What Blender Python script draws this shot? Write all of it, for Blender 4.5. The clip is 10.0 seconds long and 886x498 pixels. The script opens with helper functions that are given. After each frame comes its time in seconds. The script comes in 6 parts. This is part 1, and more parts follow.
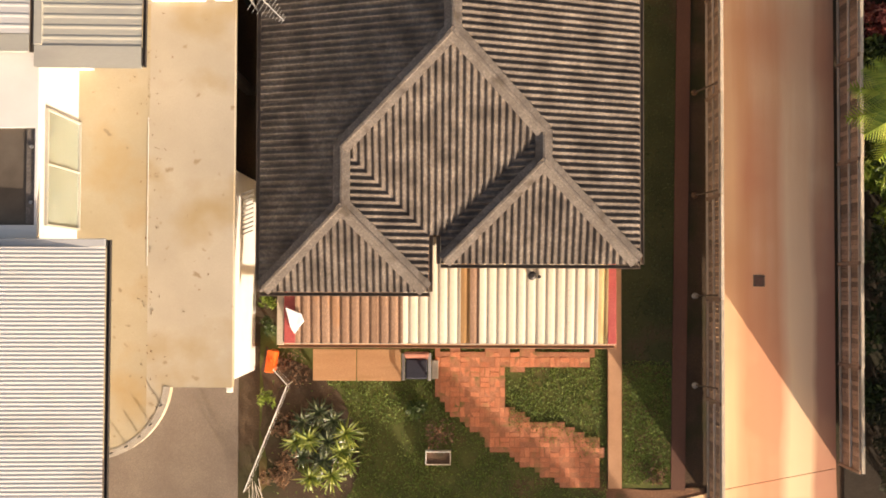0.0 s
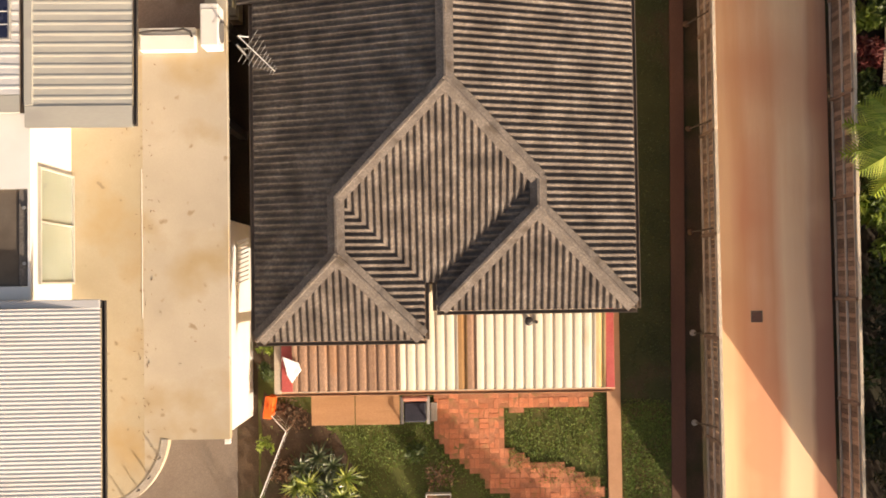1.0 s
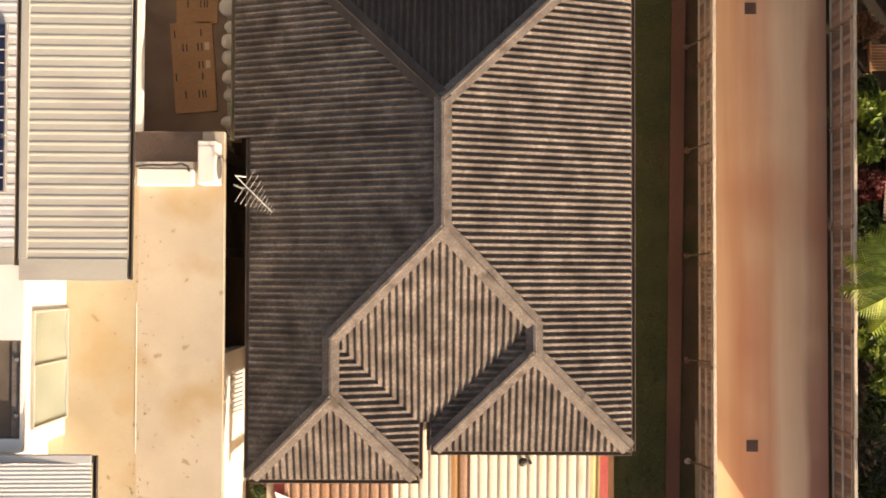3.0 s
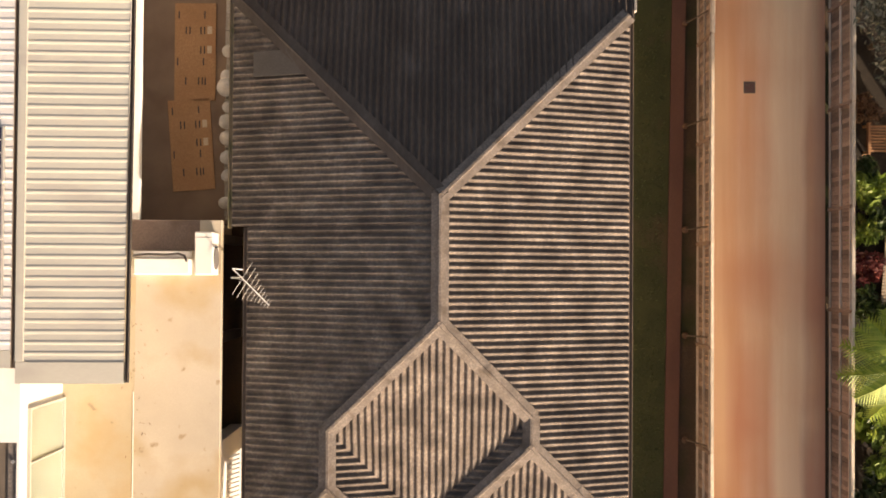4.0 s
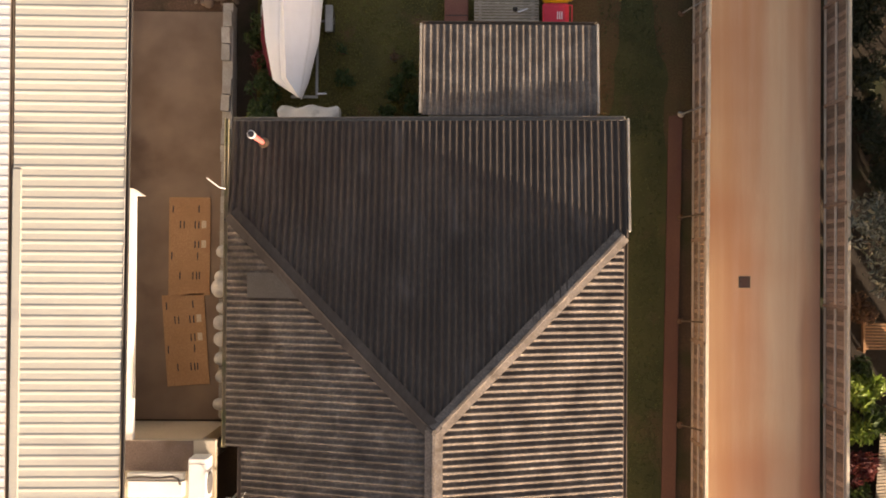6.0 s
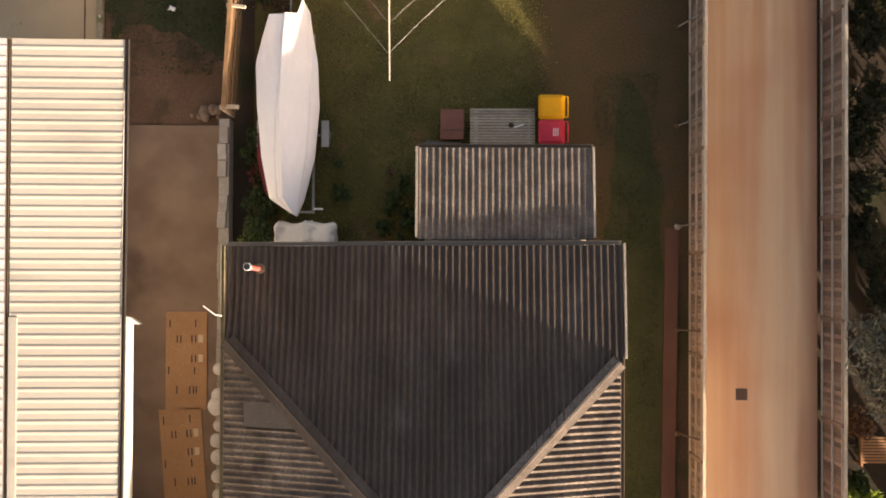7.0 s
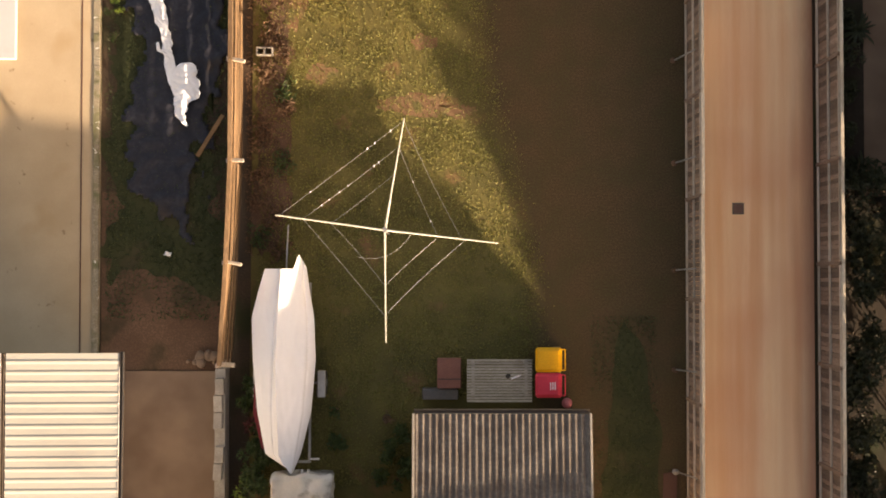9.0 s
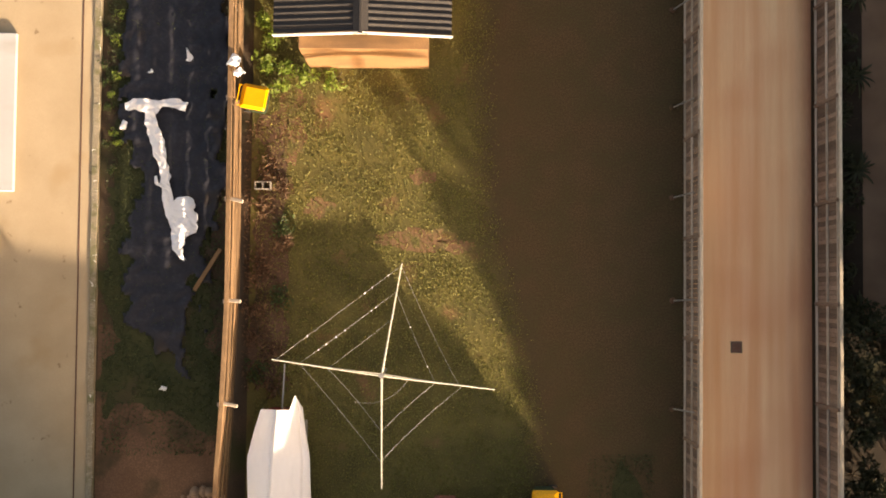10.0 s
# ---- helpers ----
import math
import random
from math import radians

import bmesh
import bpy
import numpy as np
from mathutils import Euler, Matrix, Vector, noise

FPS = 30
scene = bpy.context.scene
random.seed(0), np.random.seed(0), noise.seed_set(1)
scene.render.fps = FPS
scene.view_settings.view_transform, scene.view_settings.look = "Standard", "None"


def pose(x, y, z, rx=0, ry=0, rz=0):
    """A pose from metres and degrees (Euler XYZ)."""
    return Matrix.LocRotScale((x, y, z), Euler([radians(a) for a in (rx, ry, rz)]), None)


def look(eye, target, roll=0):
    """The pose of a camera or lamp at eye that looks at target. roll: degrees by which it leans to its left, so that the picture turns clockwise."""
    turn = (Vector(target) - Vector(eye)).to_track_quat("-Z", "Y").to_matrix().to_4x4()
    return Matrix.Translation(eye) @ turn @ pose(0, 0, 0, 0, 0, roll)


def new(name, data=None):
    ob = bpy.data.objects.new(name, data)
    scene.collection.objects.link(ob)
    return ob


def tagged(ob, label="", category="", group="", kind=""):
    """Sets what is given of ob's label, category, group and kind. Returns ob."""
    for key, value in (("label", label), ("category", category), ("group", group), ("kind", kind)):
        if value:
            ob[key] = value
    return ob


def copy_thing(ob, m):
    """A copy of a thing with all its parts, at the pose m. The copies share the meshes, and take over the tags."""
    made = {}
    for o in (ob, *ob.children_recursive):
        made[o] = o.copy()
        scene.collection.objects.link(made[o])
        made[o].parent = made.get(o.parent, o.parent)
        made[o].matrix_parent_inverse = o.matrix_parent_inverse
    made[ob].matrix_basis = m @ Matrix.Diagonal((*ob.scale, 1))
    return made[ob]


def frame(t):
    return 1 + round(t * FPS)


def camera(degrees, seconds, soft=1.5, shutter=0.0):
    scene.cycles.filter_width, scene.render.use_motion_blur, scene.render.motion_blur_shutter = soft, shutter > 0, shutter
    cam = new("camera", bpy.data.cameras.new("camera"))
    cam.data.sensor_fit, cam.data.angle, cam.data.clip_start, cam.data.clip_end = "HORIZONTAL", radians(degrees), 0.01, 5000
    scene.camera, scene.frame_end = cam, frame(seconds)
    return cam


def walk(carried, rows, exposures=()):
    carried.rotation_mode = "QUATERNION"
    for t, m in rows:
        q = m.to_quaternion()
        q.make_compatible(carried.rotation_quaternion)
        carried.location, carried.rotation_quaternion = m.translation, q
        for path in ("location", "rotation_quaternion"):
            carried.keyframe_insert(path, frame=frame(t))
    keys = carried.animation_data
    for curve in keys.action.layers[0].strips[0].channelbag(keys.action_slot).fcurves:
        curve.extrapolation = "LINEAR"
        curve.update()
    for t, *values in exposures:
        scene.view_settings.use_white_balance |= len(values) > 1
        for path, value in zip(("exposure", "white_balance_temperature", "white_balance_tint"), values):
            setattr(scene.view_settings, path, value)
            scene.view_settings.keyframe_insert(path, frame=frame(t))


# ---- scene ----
cam = camera(43.5, 10.0, soft=1.8)
PATH = [
    (0, (-0.1, 0.561, 26.845), (-0.1, 0.622, 24.846), 0.2),
    (0.5, (-0.057, 1.051, 26.83), (-0.056, 1.11, 24.831), 0.5),
    (1, (-0.015, 1.59, 26.812), (-0.014, 1.649, 24.813), 0.1),
    (1.5, (0.014, 2.217, 26.801), (0.014, 2.276, 24.801), -0.1),
    (2, (0.056, 2.924, 26.789), (0.055, 2.984, 24.79), -1.1),
    (2.5, (0.088, 3.725, 26.791), (0.088, 3.784, 24.792), -0.9),
    (2.7, (0.097, 4.089, 26.791), (0.096, 4.145, 24.792), -1.1),
    (4, (0.158, 6.723, 26.804), (0.157, 6.762, 24.805), -1.1),
    (4.5, (0.167, 7.825, 26.807), (0.167, 7.859, 24.807), -0.5),
    (5, (0.183, 9.023, 26.821), (0.183, 9.052, 24.822), 0.4),
    (6.5, (0.28, 12.903, 26.879), (0.28, 12.931, 24.879), 0.4),
    (7, (0.31, 14.267, 26.891), (0.31, 14.298, 24.892), 0.2),
    (7.5, (0.339, 15.658, 26.887), (0.338, 15.691, 24.887), -0.9),
    (8, (0.354, 17.085, 26.905), (0.353, 17.12, 24.905), -1.2),
    (8.5, (0.364, 18.493, 26.911), (0.364, 18.535, 24.911), -0.3),
    (9, (0.363, 19.896, 26.913), (0.364, 19.949, 24.914), 1.1),
    (9.5, (0.365, 21.362, 26.917), (0.368, 21.426, 24.918), 2.5),
    (10, (0.381, 22.852, 26.916), (0.384, 22.93, 24.918), 2.7),
]
walk(cam, [(t, look(eye, target, roll)) for t, eye, target, roll in PATH],
     exposures=[(0.0, 0.97, 7850, 21), (2.5, 1.08, 7950, 22), (5.0, 1.34, 8050, 23), (6.5, 1.46, 8200, 24), (8.5, 1.54, 8700, 24), (10.0, 1.51, 8950, 22)])

# ---- light ----
SUN_TO = Vector((0.535, -0.812, 0.241)).normalized()      # towards the low afternoon sun
world = bpy.data.worlds.new("sky")
scene.world = world
world.use_nodes = True
wn = world.node_tree
sky = wn.nodes.new("ShaderNodeTexSky")
sky.sky_type, sky.sun_disc = "NISHITA", False
sky.dust_density, sky.ozone_density = 4.0, 0.4
sky.sun_elevation = math.asin(SUN_TO.z)
sky.sun_rotation = math.atan2(SUN_TO.x, SUN_TO.y)
wn.nodes["Background"].inputs[1].default_value = 0.119
wn.links.new(sky.outputs[0], wn.nodes["Background"].inputs[0])
sun = new("sun", bpy.data.lights.new("sun", "SUN"))
sun.data.energy, sun.data.angle, sun.data.color = 5.0, radians(0.6), (1.0, 0.945, 0.83)
sun.matrix_world = look(SUN_TO * 60, (0, 0, 0))


# ---- materials ----
def material(name, a, b, scale=3.0, rough=0.8, bump=0.2, fine=40.0, stretch=(1, 1, 1), metal=0.0, stain=None, stain_at=0.55, rand=0.0, stain_scale=0.6, spec=0.3, grit=0.55, spots=None, spot_scale=4.0, spot_at=0.66, spot_soft=0.06, worn=None):
    """Two tones mixed by a coarse and a fine noise, with relief, and stains of a third tone."""
    m = bpy.data.materials.new(name)
    m.use_nodes = True
    nt = m.node_tree
    bsdf = nt.nodes["Principled BSDF"]
    geo = nt.nodes.new("ShaderNodeNewGeometry")
    mapping = nt.nodes.new("ShaderNodeMapping")
    mapping.inputs["Scale"].default_value = stretch
    nt.links.new(geo.outputs["Position"], mapping.inputs[0])

    def noise_node(s, detail=5.0, source=mapping):
        n = nt.nodes.new("ShaderNodeTexNoise")
        n.inputs["Scale"].default_value, n.inputs["Detail"].default_value = s, detail
        nt.links.new(source.outputs[0] if source is mapping else source.outputs["Position"], n.inputs["Vector"])
        return n

    def mixed(fac, c1, c2):
        n = nt.nodes.new("ShaderNodeMix")
        n.data_type = "RGBA"
        for value, socket in ((fac, n.inputs[0]), (c1, n.inputs[6]), (c2, n.inputs[7])):
            if isinstance(value, bpy.types.NodeSocket):
                nt.links.new(value, socket)
            else:
                socket.default_value = value
        return n.outputs[2]

    def ramp(value, lo, hi):
        n = nt.nodes.new("ShaderNodeMapRange")
        n.inputs[1].default_value, n.inputs[2].default_value = lo, hi
        nt.links.new(value, n.inputs[0])
        return n.outputs[0]

    coarse, grain = noise_node(scale), noise_node(fine, 4.0)
    c = mixed(ramp(coarse.outputs[0], 0.32, 0.68), (*a, 1), (*b, 1))
    dark = tuple(v * 0.62 for v in a)
    c = mixed(ramp(grain.outputs[0], 0.66, 0.44), c, mixed(grit, c, (*dark, 1)))
    if stain:
        s = noise_node(stain_scale, 6.0)
        c = mixed(ramp(s.outputs[0], stain_at, stain_at + 0.14), c, (*stain, 1))
    if spots:
        s = noise_node(spot_scale, 2.0, geo)
        c = mixed(ramp(s.outputs[0], spot_at, spot_at + spot_soft), c, (*spots, 1))
    if worn:
        # a second tone that takes over gradually from one x to another, bare soil on the lawn
        tone, x0, x1, sway, lean = worn
        xyz = nt.nodes.new("ShaderNodeSeparateXYZ")
        nt.links.new(geo.outputs["Position"], xyz.inputs[0])
        wob, add = noise_node(0.7, 6.0), nt.nodes.new("ShaderNodeMath")
        add.operation = "MULTIPLY_ADD"
        add.inputs[1].default_value = sway
        nt.links.new(wob.outputs[0], add.inputs[0])
        drift, shift = nt.nodes.new("ShaderNodeMapRange"), nt.nodes.new("ShaderNodeMath")
        drift.inputs[1].default_value, drift.inputs[2].default_value, drift.inputs[4].default_value = 20.0, 25.0, lean
        nt.links.new(xyz.outputs[1], drift.inputs[0])
        nt.links.new(xyz.outputs[0], shift.inputs[0])
        nt.links.new(drift.outputs[0], shift.inputs[1])
        nt.links.new(shift.outputs[0], add.inputs[2])
        c = mixed(ramp(add.outputs[0], x0 + sway / 2, x1 + sway / 2), c, mixed(ramp(grain.outputs[0], 0.7, 0.4), mixed(ramp(noise_node(1.4, 6.0).outputs[0], 0.4, 0.62), (*tone, 1), (tone[0] * 0.72, tone[1] * 0.95, tone[2] * 0.8, 1)), (*[v * 0.6 for v in tone], 1)))
    if rand:
        info = nt.nodes.new("ShaderNodeObjectInfo")
        hsv = nt.nodes.new("ShaderNodeHueSaturation")
        v = nt.nodes.new("ShaderNodeMapRange")
        v.inputs[3].default_value, v.inputs[4].default_value = 1 - rand, 1 + rand
        nt.links.new(info.outputs["Random"], v.inputs[0])
        nt.links.new(v.outputs[0], hsv.inputs["Value"])
        nt.links.new(c, hsv.inputs["Color"])
        c = hsv.outputs[0]
    nt.links.new(c, bsdf.inputs["Base Color"])
    r = nt.nodes.new("ShaderNodeMapRange")
    r.inputs[3].default_value, r.inputs[4].default_value = max(rough - 0.12, 0.05), min(rough + 0.12, 1)
    nt.links.new(coarse.outputs[0], r.inputs[0])
    nt.links.new(r.outputs[0], bsdf.inputs["Roughness"])
    bsdf.inputs["Metallic"].default_value = metal
    bsdf.inputs["Specular IOR Level"].default_value = spec
    if bump:
        bn = nt.nodes.new("ShaderNodeBump")
        bn.inputs["Strength"].default_value, bn.inputs["Distance"].default_value = bump, 0.02
        nt.links.new(grain.outputs[0], bn.inputs["Height"])
        nt.links.new(bn.outputs[0], bsdf.inputs["Normal"])
    return m


def leaf_material(name, a, b, rough=0.5, spread=0.35):
    """Leaves that differ from island to island and let a little light through."""
    m = bpy.data.materials.new(name)
    m.use_nodes = True
    nt = m.node_tree
    bsdf = nt.nodes["Principled BSDF"]
    geo = nt.nodes.new("ShaderNodeNewGeometry")
    mix = nt.nodes.new("ShaderNodeMix")
    mix.data_type = "RGBA"
    nt.links.new(geo.outputs["Random Per Island"], mix.inputs[0])
    mix.inputs[6].default_value, mix.inputs[7].default_value = (*a, 1), (*b, 1)
    nt.links.new(mix.outputs[2], bsdf.inputs["Base Color"])
    bsdf.inputs["Roughness"].default_value = rough
    tr = nt.nodes.new("ShaderNodeBsdfTranslucent")
    nt.links.new(mix.outputs[2], tr.inputs[0])
    sh = nt.nodes.new("ShaderNodeMixShader")
    sh.inputs[0].default_value = spread
    nt.links.new(bsdf.outputs[0], sh.inputs[1])
    nt.links.new(tr.outputs[0], sh.inputs[2])
    nt.links.new(sh.outputs[0], nt.nodes["Material Output"].inputs[0])
    return m


SOIL = material("soil", (0.069, 0.047, 0.029), (0.109, 0.069, 0.041), 0.9, 0.95, 0.6, 30, stain=(0.038, 0.040, 0.015), stain_at=0.52)
KERB = material("kerb concrete", (0.25, 0.20, 0.13), (0.33, 0.27, 0.18), 1.5, 0.9, 0.2, 40, grit=0.3, stain=(0.17, 0.165, 0.085), stain_at=0.5, stain_scale=1.4)
# Brown soil tone also paints in the tree shadow, its edge following that shadow.
TURF = material("turf", (0.098, 0.084, 0.026), (0.178, 0.145, 0.045), 1.1, 0.95, 0.4, 26, stain=(0.23, 0.12, 0.06), stain_at=0.6, stain_scale=0.9, grit=0.3, worn=((0.112, 0.072, 0.034), 2.1, 2.9, 0.9, 1.3))
TURF_FRONT = material("turf front", (0.066, 0.079, 0.019), (0.118, 0.122, 0.034), 1.6, 0.95, 0.4, 26, stain=(0.15, 0.085, 0.042), stain_at=0.58, grit=0.3)
# Darker red-brown from x 9.0 towards the east edge.
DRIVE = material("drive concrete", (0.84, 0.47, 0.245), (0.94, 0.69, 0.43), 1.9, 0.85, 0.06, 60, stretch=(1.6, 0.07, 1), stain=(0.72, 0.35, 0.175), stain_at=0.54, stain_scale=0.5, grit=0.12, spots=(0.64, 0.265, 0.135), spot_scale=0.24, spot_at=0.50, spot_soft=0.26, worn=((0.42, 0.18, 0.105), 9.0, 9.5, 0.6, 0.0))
def banded(m, bands, lo, hi):
    """Long bands: tones by distance across the drive, coming and going along it."""
    nt = m.node_tree
    bsdf = nt.nodes["Principled BSDF"]
    source = bsdf.inputs["Base Color"].links[0].from_socket
    geo, xyz = nt.nodes.new("ShaderNodeNewGeometry"), nt.nodes.new("ShaderNodeSeparateXYZ")
    nt.links.new(geo.outputs["Position"], xyz.inputs[0])

    def streak(scale, stretch):
        mapping, n = nt.nodes.new("ShaderNodeMapping"), nt.nodes.new("ShaderNodeTexNoise")
        mapping.inputs["Scale"].default_value = stretch
        n.inputs["Scale"].default_value, n.inputs["Detail"].default_value = scale, 4.0
        nt.links.new(geo.outputs["Position"], mapping.inputs[0])
        nt.links.new(mapping.outputs[0], n.inputs["Vector"])
        return n.outputs[0]

    wob = nt.nodes.new("ShaderNodeMath")
    wob.operation = "MULTIPLY_ADD"
    wob.inputs[1].default_value = 0.5
    nt.links.new(streak(1.0, (0.6, 0.25, 1)), wob.inputs[0])
    nt.links.new(xyz.outputs[0], wob.inputs[2])
    place = nt.nodes.new("ShaderNodeMapRange")
    place.inputs[1].default_value, place.inputs[2].default_value = lo + 0.25, hi + 0.25
    nt.links.new(wob.outputs[0], place.inputs[0])
    ramp = nt.nodes.new("ShaderNodeValToRGB")
    while len(ramp.color_ramp.elements) < len(bands):
        ramp.color_ramp.elements.new(0.5)
    for e, (x, tone) in zip(ramp.color_ramp.elements, bands):
        e.position, e.color = (x - lo) / (hi - lo), (*tone, 1)
    nt.links.new(place.outputs[0], ramp.inputs[0])
    strength = nt.nodes.new("ShaderNodeMapRange")
    strength.inputs[1].default_value, strength.inputs[2].default_value = 0.36, 0.62
    strength.inputs[3].default_value, strength.inputs[4].default_value = 0.25, 0.95
    nt.links.new(streak(0.32, (0.5, 0.7, 1)), strength.inputs[0])
    fade, times = nt.nodes.new("ShaderNodeMapRange"), nt.nodes.new("ShaderNodeMath")
    fade.inputs[1].default_value, fade.inputs[2].default_value = 5.0, 13.0
    fade.inputs[3].default_value, fade.inputs[4].default_value = 1.0, 0.42
    nt.links.new(xyz.outputs[1], fade.inputs[0])
    times.operation = "MULTIPLY"
    nt.links.new(strength.outputs[0], times.inputs[0])
    nt.links.new(fade.outputs[0], times.inputs[1])
    mix = nt.nodes.new("ShaderNodeMix")
    mix.data_type = "RGBA"
    nt.links.new(times.outputs[0], mix.inputs[0])
    nt.links.new(source, mix.inputs[6])
    nt.links.new(ramp.outputs[0], mix.inputs[7])
    nt.links.new(mix.outputs[2], bsdf.inputs["Base Color"])


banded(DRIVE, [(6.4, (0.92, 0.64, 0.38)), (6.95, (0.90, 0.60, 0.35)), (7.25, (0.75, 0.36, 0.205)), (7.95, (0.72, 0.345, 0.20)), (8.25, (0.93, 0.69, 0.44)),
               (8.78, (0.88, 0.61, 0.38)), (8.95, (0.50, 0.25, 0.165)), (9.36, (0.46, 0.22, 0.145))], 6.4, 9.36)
RENDERED = material("terrace concrete", (0.40, 0.352, 0.275), (0.46, 0.41, 0.325), 0.8, 0.85, 0.06, 45, stain=(0.35, 0.265, 0.145), stain_at=0.53, stain_scale=0.38, grit=0.14, spots=(0.30, 0.235, 0.155), spot_scale=3.6, spot_at=0.67)
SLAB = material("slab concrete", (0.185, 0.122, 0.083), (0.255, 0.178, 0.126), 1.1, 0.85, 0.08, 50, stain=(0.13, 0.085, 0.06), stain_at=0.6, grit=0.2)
PATH_MAT = material("path concrete", (0.40, 0.305, 0.192), (0.46, 0.36, 0.235), 0.9, 0.85, 0.08, 50, stain=(0.37, 0.265, 0.15), stain_at=0.6, grit=0.15, spots=(0.26, 0.185, 0.11), spot_scale=3.5, spot_at=0.70)
AGGREGATE = material("aggregate", (0.15, 0.12, 0.10), (0.20, 0.165, 0.135), 1.4, 0.9, 0.5, 55)
ROOF = material("fibre cement roof", (0.072, 0.060, 0.053), (0.205, 0.175, 0.150), 1.8, 0.92, 0.15, 14, stain=(0.072, 0.061, 0.054), stain_at=0.57, stain_scale=1.9, spec=0.1, grit=0.42, spots=(0.088, 0.073, 0.064), spot_scale=4.5, spot_at=0.60, spot_soft=0.14)
# Same roof sheets, darkened in colour for the unlit north and rear faces.
ROOF_SHADED = material("shade-darkened rear roof sheet", (0.060, 0.050, 0.044), (0.096, 0.081, 0.071), 1.4, 0.92, 0.15, 14, stretch=(1, 0.35, 1), stain=(0.125, 0.11, 0.10), stain_at=0.62, stain_scale=1.1, spec=0.1, grit=0.3)
CAP = material("ridge capping", (0.13, 0.112, 0.098), (0.205, 0.178, 0.156), 3.0, 0.9, 0.2, 24, stain=(0.085, 0.07, 0.058), stain_at=0.54, stain_scale=2.6, spec=0.1, grit=0.5)
ROOF_GREY = material("grey roof sheet", (0.13, 0.12, 0.115), (0.17, 0.16, 0.15), 2.0, 0.8, 0.1, 40)
VER_CREAM = material("cream roof sheet", (0.58, 0.50, 0.385), (0.67, 0.60, 0.475), 1.5, 0.55, 0.06, 40, stretch=(1, 0.25, 1), stain=(0.5, 0.36, 0.21), stain_at=0.62, stain_scale=1.8, grit=0.2)
VER_OCHRE = material("ochre stained roof sheet", (0.46, 0.32, 0.14), (0.60, 0.47, 0.25), 1.8, 0.6, 0.06, 40, stretch=(1, 0.25, 1), stain=(0.40, 0.24, 0.09), stain_at=0.56, stain_scale=2.2, grit=0.3)
VER_RUST = material("rust brown roof sheet", (0.27, 0.145, 0.055), (0.37, 0.215, 0.09), 1.8, 0.6, 0.06, 40, stretch=(1, 0.3, 1), stain=(0.22, 0.11, 0.045), stain_at=0.58, stain_scale=2.0, grit=0.3)
VER_BROWN = material("brown roof sheet", (0.28, 0.165, 0.105), (0.37, 0.235, 0.155), 1.6, 0.6, 0.06, 40, stretch=(1, 0.3, 1), stain=(0.30, 0.15, 0.07), stain_at=0.6, stain_scale=1.8)
RED_PAINT = material("red paint", (0.55, 0.10, 0.09), (0.62, 0.16, 0.13), 3.0, 0.6, 0.08, 40)
GUTTER = material("gutter paint", (0.15, 0.115, 0.085), (0.24, 0.18, 0.135), 3.0, 0.55, 0.05, 40)
METAL_CREAM = material("cream metal roof", (0.365, 0.358, 0.312), (0.415, 0.408, 0.355), 0.5, 0.55, 0.0, 30, stretch=(0.3, 1, 1), stain=(0.32, 0.31, 0.275), stain_at=0.56, stain_scale=1.2, grit=0.1)
METAL_WHITE = material("white metal roof", (0.45, 0.45, 0.442), (0.50, 0.50, 0.492), 0.6, 0.55, 0.0, 30, stretch=(0.3, 1, 1), stain=(0.41, 0.40, 0.38), stain_at=0.6, stain_scale=1.2, grit=0.06)
WHITE = material("white paint", (0.66, 0.645, 0.61), (0.72, 0.705, 0.67), 1.5, 0.7, 0.03, 50, grit=0.08)
CREAM_WALL = material("cream wall", (0.58, 0.47, 0.34), (0.64, 0.53, 0.40), 1.5, 0.85, 0.12, 50)
DARK_METAL = material("dark metal", (0.045, 0.04, 0.036), (0.07, 0.06, 0.055), 3.0, 0.5, 0.05, 40)
STEEL = material("galvanised steel", (0.42, 0.41, 0.38), (0.52, 0.51, 0.48), 5.0, 0.45, 0.05, 60, metal=0.6)
PALING = material("weathered paling", (0.33, 0.25, 0.19), (0.47, 0.37, 0.29), 5.0, 0.9, 0.3, 45, stretch=(1, 1, 0.3), rand=0.15)
def island_wood(name, a, b):
    """Weathered strips whose tone differs from strip to strip, with long grain."""
    m = material(name, a, b, 5.0, 0.9, 0.3, 45, stretch=(1, 1, 0.3))
    nt = m.node_tree
    bsdf = nt.nodes["Principled BSDF"]
    source = bsdf.inputs["Base Color"].links[0].from_socket
    geo, v, hsv = nt.nodes.new("ShaderNodeNewGeometry"), nt.nodes.new("ShaderNodeMapRange"), nt.nodes.new("ShaderNodeHueSaturation")
    v.inputs[3].default_value, v.inputs[4].default_value = 0.55, 1.4
    nt.links.new(geo.outputs["Random Per Island"], v.inputs[0])
    nt.links.new(v.outputs[0], hsv.inputs["Value"])
    nt.links.new(source, hsv.inputs["Color"])
    nt.links.new(hsv.outputs[0], bsdf.inputs["Base Color"])
    return m


PALING_STRIP = island_wood("weathered paling strip", (0.26, 0.18, 0.13), (0.39, 0.28, 0.21))
PALE_WOOD = material("pale cap timber", (0.56, 0.46, 0.34), (0.70, 0.61, 0.48), 4.0, 0.85, 0.2, 45, stretch=(1, 0.15, 1), rand=0.15)
RAIL_WOOD = material("sunlit fence board", (0.21, 0.125, 0.065), (0.34, 0.215, 0.12), 4.0, 0.85, 0.3, 45, stretch=(1, 0.12, 1), rand=0.35)
PLY = material("plywood", (0.41, 0.215, 0.105), (0.50, 0.285, 0.15), 1.6, 0.75, 0.1, 50, stretch=(0.4, 2.5, 1), stain=(0.33, 0.18, 0.085), stain_at=0.58, stain_scale=2.0)
